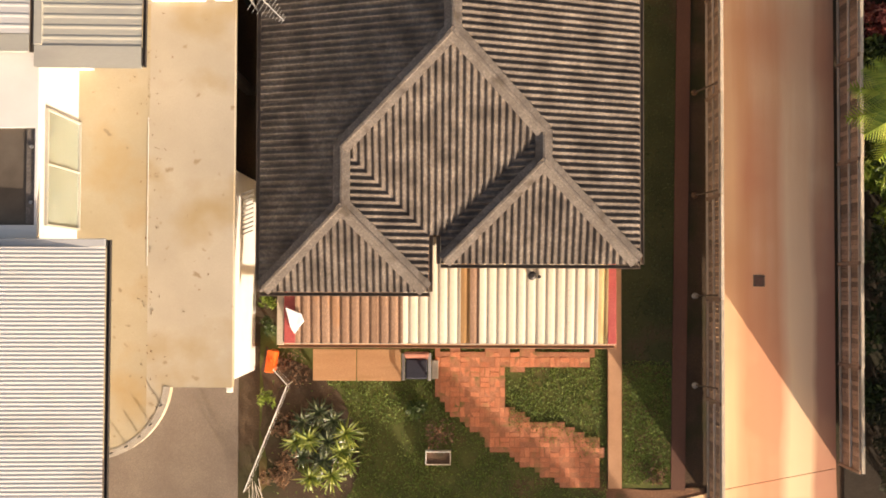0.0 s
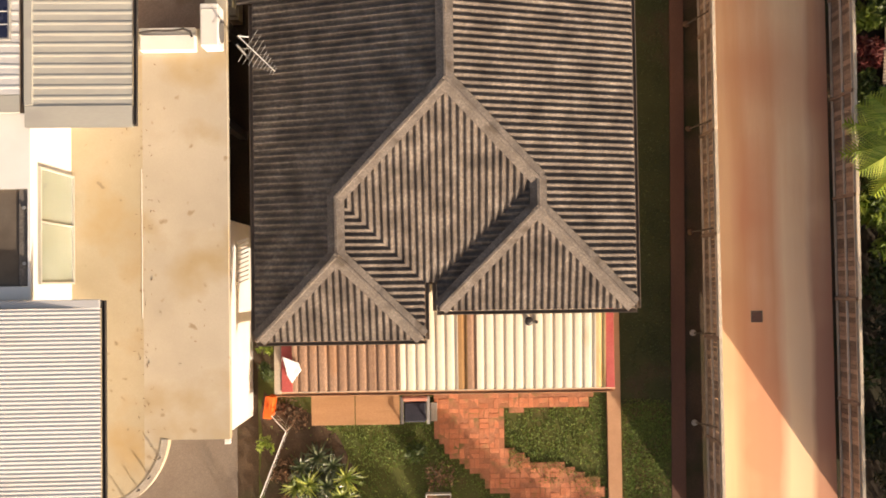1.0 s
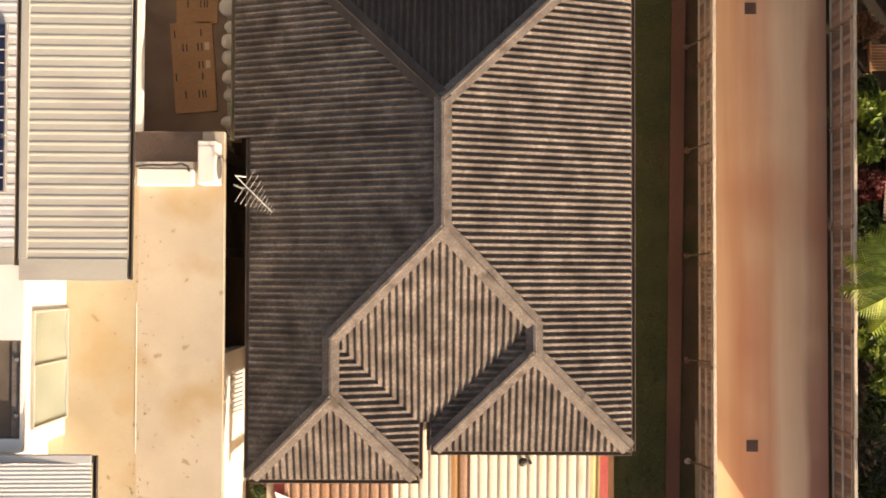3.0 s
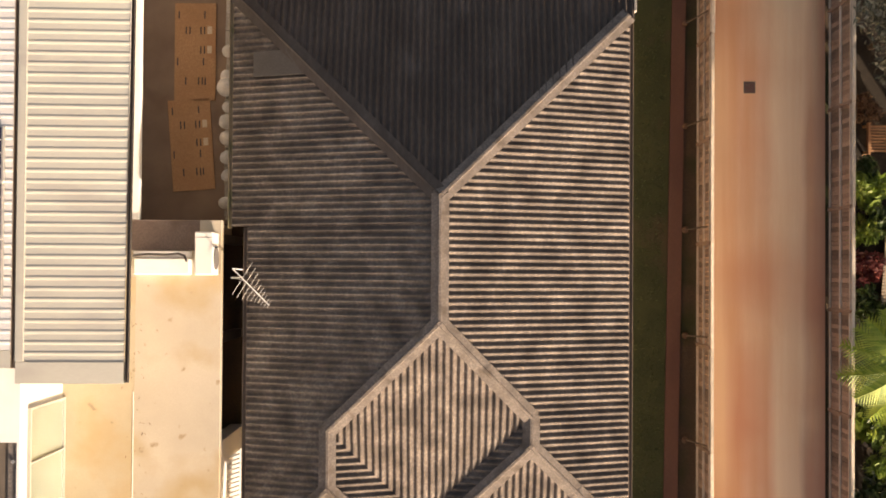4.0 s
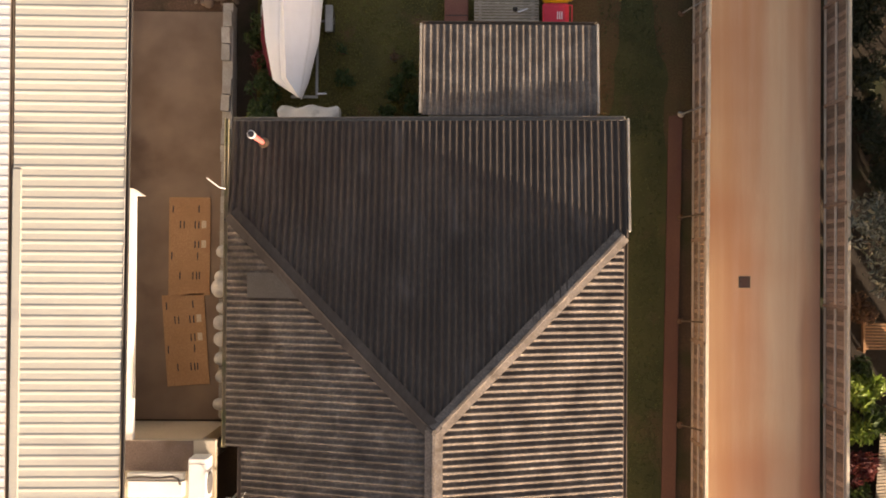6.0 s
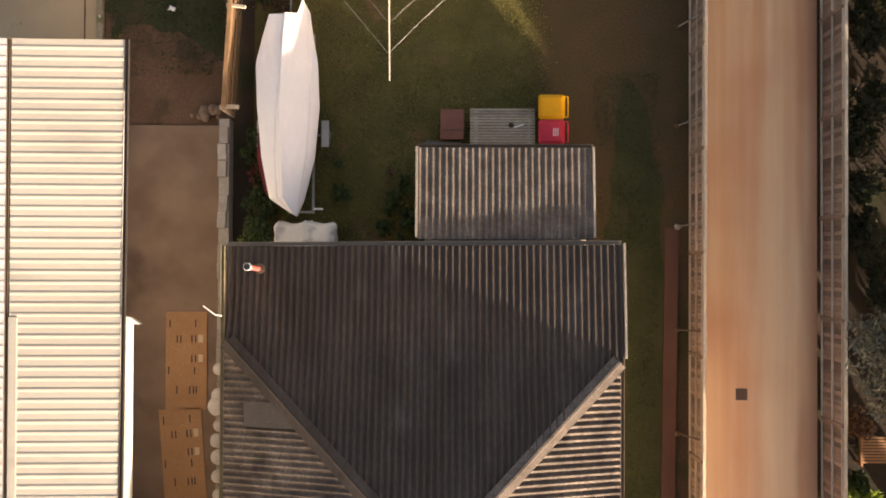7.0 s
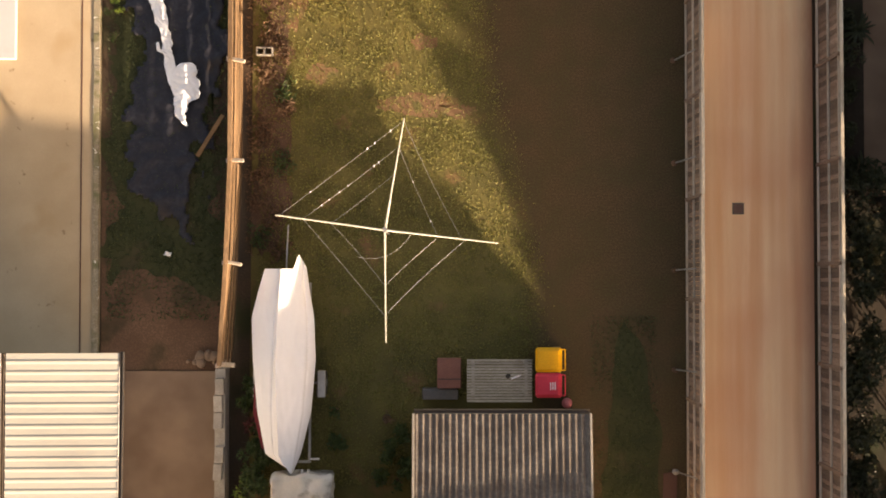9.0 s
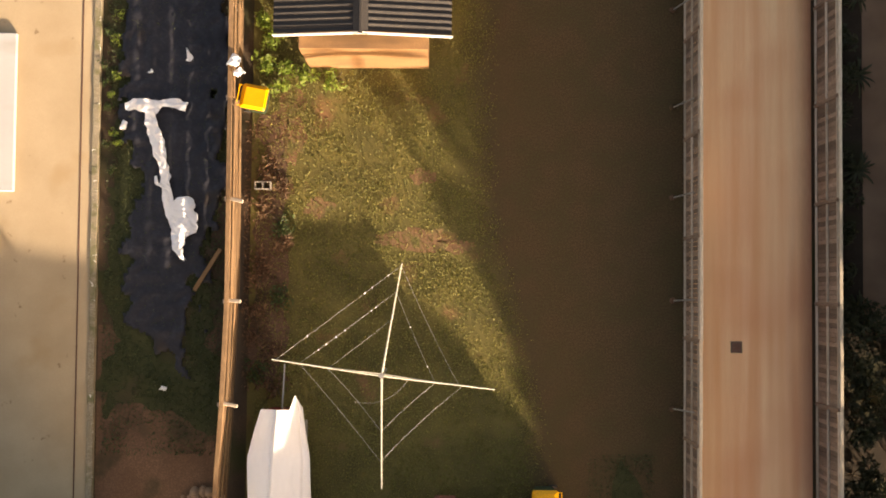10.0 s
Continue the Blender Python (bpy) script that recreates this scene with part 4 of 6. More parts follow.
# board fence behind the rear lawn's western side
board = thing("board_fence", -4.45, 24, 0, "sunlit timber board fence, slightly leaning", "fence")
r = random.Random(9)
for k in range(6):
    y0, y1 = 17.9 + 2.35 * k, 17.9 + 2.35 * (k + 1)
    xa, xb = (-4.74 + 0.22 * min(1, (v - 17.9) / 3.8) for v in (y0, y1))
    part("post", boxed(xa - 0.09, y0 - 0.05, 0, xa + 0.0, y0 + 0.05, 1.5, 0.006), PALING, board)
    for i in range(7):
        z = 0.14 + 0.2 * i
        o = 0.024 * (i % 2) + r.uniform(-0.012, 0.012)
        part("board", beam(bmesh.new(), (xa + 0.02 + o, y0 + r.uniform(0, .02), z), (xb + 0.02 + o + r.uniform(-.02, .02), y1 - r.uniform(0, .02), z + r.uniform(-.015, .015)), 0.022, r.uniform(.15, .178), 0.004), RAIL_WOOD, board)
    part("cap_rail", beam(bmesh.new(), (xa, y0, 1.5), (xb, y1 - .01, 1.5), 0.1, 0.035, 0.004), RAIL_WOOD, board)
    if k != 4:
        part("rail_stub", beam(bmesh.new(), (xa, y0 + 0.03, 1.36), (xa + r.uniform(.26, .36), y0 - r.uniform(-.02, .08), 1.43), r.uniform(.08, .12), 0.06, 0.012), PALE_RAIL, board, "pale broken rail stub")

# low block wall between the yards
low = thing("block_wall", -4.9, 12, 0, "low grey block wall between the two yards", "wall")
part("footing", boxed(-5.02, 7.9, 0, -4.78, 17.75, 0.55), BLOCK, low)
bmk = bmesh.new()
box(bmk, -0.1, -0.19, 0, 0.1, 0.19, 0.2, 0.008)
block_me = bpy.data.meshes.new("block")
bmk.to_mesh(block_me)
bmk.free()
block_me.materials.append(BLOCK)
pieces(low, "block", block_me, [pose(-4.9 + r.uniform(-.02, .02), 8.15 + 0.4 * i, 0.551, 0, 0, r.uniform(-3, 3)) for i in range(24) if i not in (17, 20)])

# kerb strip beside the beige path
strip = solo("kerb_strip", boxed(-8.38, 17.7, -0.1, -8.12, 40, 0.035), KERB, "grey-beige concrete strip beside the path", "kerb", kind="structure")
solo("kerb_joint", boxed(-8.41, 17.7, 0.02, -8.38, 40, 0.062), EDGE_RED, "thin dark joint board of the path", "joint", kind="structure")
edge = thing("kerb_stones", -8.03, 26, 0, "row of pale rough kerb stones", "kerb", kind="structure")
part("bed", boxed(-8.115, 17.7, -0.1, -7.94, 40, 0.02), KERB, edge)
bmk = bmesh.new()
box(bmk, -0.075, -0.191, 0, 0.075, 0.191, 0.1, 0.004)
stone_me = bpy.data.meshes.new("kerb_stone")
bmk.to_mesh(stone_me)
bmk.free()
stone_me.materials.append(material("pale kerb stone", (0.27, 0.225, 0.15), (0.37, 0.315, 0.23), 3.0, 0.9, 0.3, 30, stain=(0.15, 0.14, 0.07), stain_at=0.52, stain_scale=3.5, spots=(0.66, 0.62, 0.55), spot_scale=7.0, spot_at=0.66))
pieces(edge, "kerb_stone", stone_me, [pose(-8.03 + r.uniform(-.012, .012), 17.95 + 0.384 * i, -.01 + r.uniform(-.008, .008), 0, r.uniform(-2, 2), r.uniform(-.8, .8)) for i in range(44)])

# ---- rear garden shed ----
SHED_DARK = material("charcoal roof sheet", (0.040, 0.036, 0.034), (0.062, 0.056, 0.052), 2.0, 0.8, 0.1, 40)
gs = thing("garden_shed", -1.45, 30, 0, "plywood shed with a dark gabled roof and white barge boards", "shed")
part("roof_sheeting", sheeting([(-3.43, 28.62), (-1.45, 28.62), (-1.45, 32.5), (-3.43, 32.5)], 1, lambda x, y: 2.2 + 0.17 * (x + 3.43), 0.1465, 0.045, WAVE), SHED_DARK, gs)
part("roof_sheeting", sheeting([(-1.45, 28.62), (0.57, 28.62), (0.57, 32.5), (-1.45, 32.5)], 1, lambda x, y: 2.2 + 0.17 * (0.57 - x), 0.1465, 0.045, WAVE), SHED_DARK, gs)
part("ridge_capping", capping((-1.45, 28.6, 2.545), (-1.45, 32.5, 2.545)), SHED_DARK, gs)
part("barge_board", beam(bmesh.new(), (-3.45, 28.58, 2.2), (-1.46, 28.58, 2.54), 0.03, 0.14, 0.004), WHITE, gs)
part("barge_board", beam(bmesh.new(), (0.59, 28.58, 2.2), (-1.44, 28.58, 2.54), 0.03, 0.14, 0.004), WHITE, gs)
part("wall", boxed(-2.86, 28.3, 0, 0.04, 32.2, 2.2), SHED_PLY, gs, "sunlit orange plywood shed wall")

# ---- trees beyond the fence that shade the yard ----
def tree(name, x, y, tall, crown, label, seed, leaf=LEAF, count=2600, size=0.28, squash=0.9, low=0.62):
    rr = random.Random(seed)
    tall *= 1.03
    t = thing(name, x, y, 0, label, "tree")
    bm = bmesh.new()
    bar(bm, (x, y, -0.1), (x + 0.1, y, tall * 0.55), 0.05 * tall * 0.5, 9, 0.03 * tall * 0.5)
    tips = []
    for i in range(7):
        a = i * 2.4 + rr.uniform(-.4, .4)
        e = Vector((x + math.cos(a) * crown * 0.6, y + math.sin(a) * crown * 0.6, tall * rr.uniform(low, 0.95)))
        bar(bm, (x + 0.1, y, tall * rr.uniform(0.35, 0.54)), e, 0.018 * tall * 0.5, 6, 0.006)
        tips.append(e)
    part("trunk", bm, BARK, t)
    lobes = [(p, crown * rr.uniform(0.42, 0.62)) for p in tips] + [(Vector((x, y, tall * 0.8)), crown * 0.7)]
    pts = []
    for _ in range(count):
        c, rad = rr.choice(lobes)
        d = Vector((rr.gauss(0, 1), rr.gauss(0, 1), rr.gauss(0, 1))).normalized() * rad * rr.uniform(0.45, 1.05)
        pts.append(c + Vector((d.x, d.y, d.z * squash)))
    part("crown", clumps(bmesh.new(), pts, size, rr, 0.5), leaf, t)
    return t


TREE = "tall dense garden tree behind the side fence"
for k, (x, y, tall, crown) in enumerate(((14.9, 14.0, 8.0, 3.1), (15.0, 18.2, 8.0, 3.2), (15.0, 22.4, 8.0, 3.2))):
    tree("tree", x, y, tall, crown, TREE, 11 + k, count=5200, size=0.36)
for k, (x, y) in enumerate(((14.6, 8.4), (14.95, 8.15), (14.3, 10.0))):
    tree("tree", x, y, 6.4, 1.5, "slim open garden tree behind the side fence", 18 + k, count=420 if k == 0 else 1300, size=0.3)
for k, (x, tall) in enumerate(((6.2, 3.72), (7.3, 3.85), (8.5, 3.95), (9.7, 4.38), (10.6, 4.25), (12.2, 3.65))):
    tree("street_shrub", x, -17.0, tall, 0.85, "dense leafy street shrub in a row by the front verge", 90 + k, count=3600, size=0.22, low=0.6)
for k, (y, tall) in enumerate(((-0.75, 6.6), (0.4, 5.2), (1.5, 5.4), (2.7, 5.8), (3.9, 6.0), (5.0, 6.05), (6.2, 6.1), (7.4, 6.2))):
    tree("slim_tree", 15.0, y, tall, 0.85, "slim dense garden tree in a row behind the side hedge", 70 + k, count=1700, size=0.22, low=0.78)

for k, (y, tall, crown) in enumerate(((3.3, 7.5, 0.42), (4.85, 7.0, 0.3), (6.5, 6.85, 0.32))):
    tree("slim_tree", 15.0, y, tall, crown, "slender tall garden tree in a row behind the side hedge", 80 + k, count=1500, size=0.17, low=0.72)

# ---- driveway drains ----
def drain(x, y):
    t = thing("drain_grate", x, y, 0.03, "square dark steel drain grate set in the driveway", "drain", "driveway drains")
    bm = bmesh.new()
    for x0, y0, x1, y1 in ((-.14, -.14, .14, -.11), (-.14, .11, .14, .14), (-.14, -.11, -.11, .11), (.11, -.11, .14, .11)):
        box(bm, x + x0, y + y0, 0.0, x + x1, y + y1, 0.042, 0.004)
    part("frame", bm, GUTTER, t)
    part("pit", boxed(x - .11, y - .11, 0.0, x + .11, y + .11, 0.034), RUST, t)
    for i in range(6):
        part("bar", boxed(x - .11, y - .095 + i * .036, 0.034, x + .11, y - .08 + i * .036, 0.044), GUTTER, t)
    return t


first = drain(7.53, 0.64)
for y in (11.2, 21.59, 32.1):
    copy_thing(first, pose(7.53, y, 0.03))

# ---- front garden ----
PAVED = [(-.29, -1.04), (3.5, -1.04), (3.5, -1.45), (1.46, -1.47), (1.39, -2.36), (1.96, -2.70), (3.67, -3.05), (3.7, -4.37), (2.85, -4.32),
         (1.21, -3.52), (.66, -3.11), (.12, -2.57), (-.29, -2.02)]


def inside(poly, x, y):
    n, c = len(poly), False
    for i in range(n):
        (x0, y0), (x1, y1) = poly[i], poly[(i + 1) % n]
        if (y0 > y) != (y1 > y) and x < (x1 - x0) * (y - y0) / (y1 - y0) + x0:
            c = not c
    return c


def laid(x, y):
    """Whether the worn paving covers the place."""
    return inside(PAVED, x + .16 * noise.noise((x * 2.1, y * 2.1, 4)), y + .16 * noise.noise((x * 2.1, y * 2.1, 9)))


BED = material("sandy brick bed", (0.40, 0.16, 0.085), (0.50, 0.22, 0.125), 3.0, 0.95, 0.5, 40, stain=(0.16, 0.14, 0.05), stain_at=0.56, stain_scale=1.6)
bm = bmesh.new()
for j in range(30):
    y = -0.92 - 0.12 * j
    run = [k for k in range(38) if laid(-0.34 + 0.12 * k, y)]
    for k in run:
        if k - 1 not in run:
            first = k
        if k + 1 not in run:
            box(bm, -0.40 + 0.12 * first, y - 0.06, -0.05, -0.28 + 0.12 * k, y + 0.06, 0.041)
paving = solo("paving", bm, BED, "old orange-red brick paving with sunken uneven bricks", "paving", kind="structure")
rng = random.Random(21)
blades([(-4.3, -7.5, 3.84, -1.0)], 42000, 0.06, GRASS_FRONT, "front_grass", "green uncut grass of the front garden", rng,
       keep=lambda x, y: (not laid(x, y) or rng.random() < .03) and (not inside(BED_OUTLINE, x, y) or rng.random() < .12) and not (x < -1.0 and y > -1.75) and (x > -3.4 or rng.random() < 0.3))
blades([(4.25, -4.25, 5.38, -1.3)], 9000, 0.05, GRASS_FRONT, "corner_grass", "sunlit yellow-green grass beside the garden border", rng)
blades([(4.25, -4.25, 5.38, -1.3)], 3600, 0.05, LEAF_DRY, "dry_grass", "dry brown grass among the green beside the border", rng, keep=lambda x, y: noise.noise((x * 2.2, y * 2.2, 7)) > -0.1 - 0.25 * (x - 4.8))
blades([(1.5, -3.7, 3.7, -2.45)], 6500, 0.035, GRASS, "joint_moss", "yellow-green weeds in the joints of the brick paving", rng, z=0.042,
       keep=lambda x, y: laid(x, y) and rng.random() < 0.95 + 1.1 * (y + 2.55 + 0.26 * (x - 1.6)) * (1.6 - 1.4 * noise.noise((x * 3, y * 3, 1))))
blades([(4.25, -1.3, 5.5, 14.3), (3.95, 14.5, 5.55, 19.0)], 11500, 0.06, GRASS_DARKENED, "side_grass", "shaded green grass beside the house", rng)
blades([(-4.1, 14.9, 4.4, 31)], 120000, 0.05, GRASS, "rear_grass", "straw and olive grass of the rear lawn", rng,
       keep=lambda x, y: not (-0.1 < x < 3.8 and y < 17) and rng.random() < (3.1 - x - .26 * min(5, max(0, y - 20))) * 1.4 and not (-3.1 < x < 0.1 and y > 28.3))
blades([(-7.8, 18.9, -4.8, 30)], 14000, 0.09, GRASS_DARKENED, "yard_weeds", "dark green weeds of the neighbouring yard", rng)


def rosette(x, y, size, count, mat, label, seed, rise=0.9, broad=0.028):
    """A plant of arching strap leaves."""
    r = random.Random(seed)
    t = thing("yucca_plant", x, y, 0, label, "plant", "yucca clump" if x < 0 else "spiky plants by the side fence")
    part("stem", barred((x, y, 0), (x, y, 0.22 * size), 0.05, 7, 0.035), BARK, t)
    bm = bmesh.new()
    for i in range(count):
        a, up = i * 2.4 + r.uniform(-.3, .3), r.uniform(0.15, rise)
        long, w = size * r.uniform(0.55, 1.15), broad * r.uniform(0.8, 1.4)
        d, s = Vector((math.cos(a), math.sin(a), 0)), Vector((-math.sin(a), math.cos(a), 0))
        base = Vector((x, y, 0.2 * size))
        rows = []
        for k in range(5):
            f = k / 4
            p = base + d * long * f * (1 - 0.3 * up) + Vector((0, 0, long * (up * 1.1 * f - 0.75 * f * f)))
            ww = w * (1 - f) ** 0.6 * (0.6 + 1.2 * f) + 0.002
            rows.append((bm.verts.new(p - s * ww + Vector((0, 0, ww * .5))), bm.verts.new(p), bm.verts.new(p + s * ww + Vector((0, 0, ww * .5)))))
        for k in range(4):
            for j in range(2):
                bm.faces.new((rows[k][j], rows[k][j + 1], rows[k + 1][j + 1], rows[k + 1][j]))
    part("foliage", bm, mat, t)
    return t


YUCCA_DARK = leaf_material("dark strap leaf", (0.025, 0.045, 0.015), (0.11, 0.14, 0.06), 0.3, 0.2)
YUCCA_LIME = leaf_material("lime strap leaf", (0.08, 0.14, 0.02), (0.30, 0.34, 0.06), 0.4, 0.3)
for k, (x, y, s, lime) in enumerate(((-3.05, -2.55, .5, 0), (-3.45, -2.8, .5, 0), (-2.72, -2.75, .5, 0), (-3.3, -3.2, .55, 1), (-2.4, -3.05, .55, 1), (-2.85, -3.25, .55, 0), (-3.6, -3.25, .5, 1),
                                     (-2.5, -3.5, .5, 1), (-2.95, -3.7, .5, 0), (-3.25, -4.1, .55, 1), (-2.75, -4.05, .55, 1), (-2.35, -3.75, .45, 1), (-3.45, -3.6, .45, 0))):
    rosette(x, y, s * 1.05, 46, YUCCA_LIME if lime else YUCCA_DARK, ("lime green" if lime else "dark green") + " yucca rosette in the front garden bed", 30 + k, 1.15, 0.019)


def shrub(name, x, y, z, rad, high, mat, label, seed, count=500, size=0.08, group=""):
    r = random.Random(seed)
    t = thing(name, x, y, 0, label, "shrub", group)
    bm = bmesh.new()
    for i in range(6):
        a = i * 1.05 + r.uniform(-.3, .3)
        bar(bm, (x, y, -0.02), (x + math.cos(a) * rad * .7, y + math.sin(a) * rad * .7, z + high * r.uniform(.5, .95)), 0.016, 5, 0.006)
    part("branching_stem", bm, BARK, t)
    lobes = [(Vector((x + r.uniform(-.6, .6) * rad, y + r.uniform(-.6, .6) * rad, z + high * r.uniform(.35, .75))), rad * r.uniform(.35, .6)) for _ in range(7)]
    pts = []
    for _ in range(count):
        c, q = r.choice(lobes)
        d = Vector((r.gauss(0, 1), r.gauss(0, 1), r.gauss(0, .8))).normalized() * q * r.uniform(.5, 1.1)
        p = c + d
        p.z = max(p.z, 0.03)
        pts.append(p)
    part("foliage", clumps(bmesh.new(), pts, size, r), mat, t)
    return t


shrub("shrub", -0.22, -3.05, 0.0, 0.42, 0.4, LEAF_DRY, "small dry brown shrub in the front lawn", 50, 190, 0.05)
# Dark foliage put where the dry shrub's round shadow lies.
shrub("shrub", -0.75, -2.55, 0.0, 0.3, 0.3, LEAF, "low dark green shrub standing in for the dry shrub's shadow", 51, 300, 0.06)
shrub("shrub", -4.0, -3.9, 0.0, 0.5, 0.35, LEAF_DRY, "dry brown groundcover in the garden bed", 52, 420, 0.06)
shrub("shrub", -3.95, -2.9, 0.0, 0.4, 0.3, LEAF_DRY, "dry brown groundcover in the garden bed", 53, 320, 0.06)
shrub("shrub", -4.2, -0.5, 0.0, 0.25, 0.7, LEAF, "small green shrub by the terrace wall", 54, 260, 0.06)
shrub("shrub", -4.25, 0.15, 0.0, 0.25, 0.6, LEAF_BRIGHT, "yellow-green shrub by the terrace wall", 55, 200, 0.06)
shrub("shrub", -4.3, -2.2, 0.0, 0.25, 0.5, LEAF_BRIGHT, "yellow-green shrub behind the wire frame", 56, 160, 0.06)
shrub("shrub", 5.0, -4.1, 0.0, 0.35, 0.12, LEAF_DRY, "dry weeds at the driveway corner", 57, 160, 0.04)
shrub("shrub", -3.75, -1.5, 0.0, 0.5, 0.12, LEAF_DRY, "dead brown leaves on the bare bed by the bench", 58, 260, 0.05)
for k in range(7):
    solo("garden_stake", barred((-4.72 + .06 * k, -4.75 + .05 * (k % 3), 0), (-4.62 + .035 * k + .05 * (k % 2), -4.2 + .09 * (k % 3), .75), .008, 5), BLOCK, "thin pale garden stake leaning by the fence frame", "stake", "garden stakes")

# low wire fence frame by the terrace
frame_fence = thing("wire_fence", -4.2, -3, 0, "thin pale wooden fence frame with wire", "fence")
corners = [(-4.05, -1.47), (-3.72, -1.83), (-4.71, -4.31)]
for x, y in corners:
    part("post", barred((x, y, 0), (x, y, 0.92), 0.010), GREY_WOOD, frame_fence)
for (x0, y0), (x1, y1) in zip(corners, corners[1:]):
    for z, q in ((0.9, 0.011), (0.6, 0.003), (0.3, 0.003)):
        part("rail" if z > .8 else "wire", barred((x0, y0, z), (x1, y1, z), q, 6), WHITE if z > .8 else STEEL, frame_fence)

# crate on the ground by the terrace wall
crate = thing("plastic_crate", -4.15, -1.3, 0, "bright orange plastic crate standing by the fence", "crate")
tilt = Matrix.Rotation(radians(-8), 4, "Z")
part("body", boxed(-4.25, -1.55, 0, -4.06, -1.05, 0.62, 0.03, tilt), ORANGE, crate)
part("lid", boxed(-4.26, -1.565, 0.62, -4.05, -1.035, 0.68, 0.02, tilt), ORANGE, crate)
part("handle", boxed(-4.18, -1.36, 0.68, -4.12, -1.24, 0.71, 0.008, tilt), ORANGE, crate)


def storage_bench(x0, x1):
    t = thing("storage_bench", (x0 + x1) / 2, -1.4, 0, "low bench with a sun-bleached orange plywood top", "bench", "benches before the verandah")
    part("top", boxed(x0, -1.76, 0.42, x1, -1.02, 0.46, 0.006), PLY, t)
    part("apron", boxed(x0 + .05, -1.72, 0.3, x1 - .05, -1.69, 0.418, 0.004), GREY_WOOD, t)
    part("apron", boxed(x0 + .05, -1.09, 0.3, x1 - .05, -1.06, 0.418, 0.004), GREY_WOOD, t)
    for x in (x0 + .04, x1 - .1):
        for y in (-1.68, -1.16):
            part("leg", boxed(x, y, 0, x + .06, y + .06, 0.418, 0.004), GREY_WOOD, t)


storage_bench(-3.17, -2.15)
storage_bench(-2.13, -1.09)

CUSHION = material("dark blue cushion", (0.02, 0.022, 0.035), (0.035, 0.036, 0.05), 4, 0.8, 0.2, 40)
chair = thing("armchair", -0.7, -1.4, 0, "dark garden armchair with a navy cushion and grey arms", "chair")
part("seat", boxed(-0.98, -1.72, 0.36, -0.46, -1.24, 0.46, 0.03), CUSHION, chair)
part("backrest", boxed(-1.0, -1.2, 0.3, -0.42, -1.1, 0.85, 0.03, Matrix.Rotation(radians(-12), 4, "X")), RUST, chair)
for x in (-1.03, -0.41):
    part("arm", boxed(x - 0.035, -1.74, 0.56, x + 0.04, -1.1, 0.6, 0.01), ROOF_GREY if x < -.5 else STEEL, chair)
    for y in (-1.7, -1.16):
        part("leg", boxed(x - .02, y - .02, 0, x + .02, y + .02, 0.56, 0.004), DARK_METAL, chair)
part("footrest", boxed(-0.36, -1.74, 0.0, -0.2, -1.3, 0.12, 0.01), BLOCK, chair, "pale grey side step")

planter = thing("planter_box", -0.2, -3.6, 0, "low wooden planter box with a white rim", "planter")
for x0, y0, x1, y1 in ((-.5, -3.48, .1, -3.46), (-.5, -3.78, .1, -3.76), (-.5, -3.76, -.48, -3.48), (.08, -3.76, .1, -3.48)):
    part("side", boxed(x0, y0, 0, x1, y1, 0.24, 0.004), WHITE if y1 > -3.48 or x1 < 0 and x0 < -.49 and y1 > -3.6 else GREY_WOOD, planter)
part("soil", boxed(-.48, -3.76, 0, .08, -3.48, 0.2), EARTH, planter)

# things on the roofs
vent = thing("roof_vent", 1.9, 0.72, ver_z(1.9, .72), "small dark metal vent cowl on the verandah roof", "vent")
part("pipe", barred((1.82, 0.72, ver_z(0, .72) - .02), (1.82, 0.72, 2.98), 0.05), DARK_METAL, vent)
part("pipe", barred((1.98, 0.7, ver_z(0, .7) - .02), (1.98, 0.7, 2.94), 0.04), DARK_METAL, vent)
part("cowl", barred((1.82, 0.72, 2.98), (1.82, 0.72, 3.03), 0.1, 12, 0.04), DARK_METAL, vent)


def cloth(name, poly, z, mat, label, category, seed, step=0.06, lump=0.06, height=None, ragged=0.0):
    """A crumpled sheet with a ragged outline."""
    r = random.Random(seed)
    xs, ys = [p[0] for p in poly], [p[1] for p in poly]
    x0, y0 = min(xs), min(ys)
    nx, ny = int((max(xs) - x0) / step) + 2, int((max(ys) - y0) / step) + 2
    bm, grid = bmesh.new(), {}
    ox, oy = r.uniform(0, 50), r.uniform(0, 50)

    def vert(i, j):
        if (i, j) not in grid:
            x = x0 + i * step + noise.noise((i * .7 + ox, j * .7, 0)) * step * 0.7
            y = y0 + j * step + noise.noise((i * .7, j * .7 + oy, 5)) * step * 0.7
            h = abs(noise.noise((x * 3 + ox, y * 3, 1))) * lump * 1.6 + abs(noise.noise((x * 8, y * 8 + oy, 2))) * lump * .6
            grid[i, j] = bm.verts.new((x, y, (height(x, y) if height else z) + h))
        return grid[i, j]

    for i in range(nx):
        for j in range(ny):
            px, py = x0 + (i + .5) * step, y0 + (j + .5) * step
            if inside(poly, px + ragged * noise.noise((px * 2.2, py * 2.2, 4)), py + ragged * noise.noise((px * 2.2, py * 2.2, 9))):
                bm.faces.new((vert(i, j), vert(i + 1, j), vert(i + 1, j + 1), vert(i, j + 1)))
    g = bmesh.ops.extrude_face_region(bm, geom=bm.faces[:])
    bmesh.ops.translate(bm, verts=[e for e in g["geom"] if isinstance(e, bmesh.types.BMVert)], vec=(0, 0, 0.012))
    bmesh.ops.recalc_face_normals(bm, faces=bm.faces)
    return solo(name, bm, mat, label, category, smooth=True)


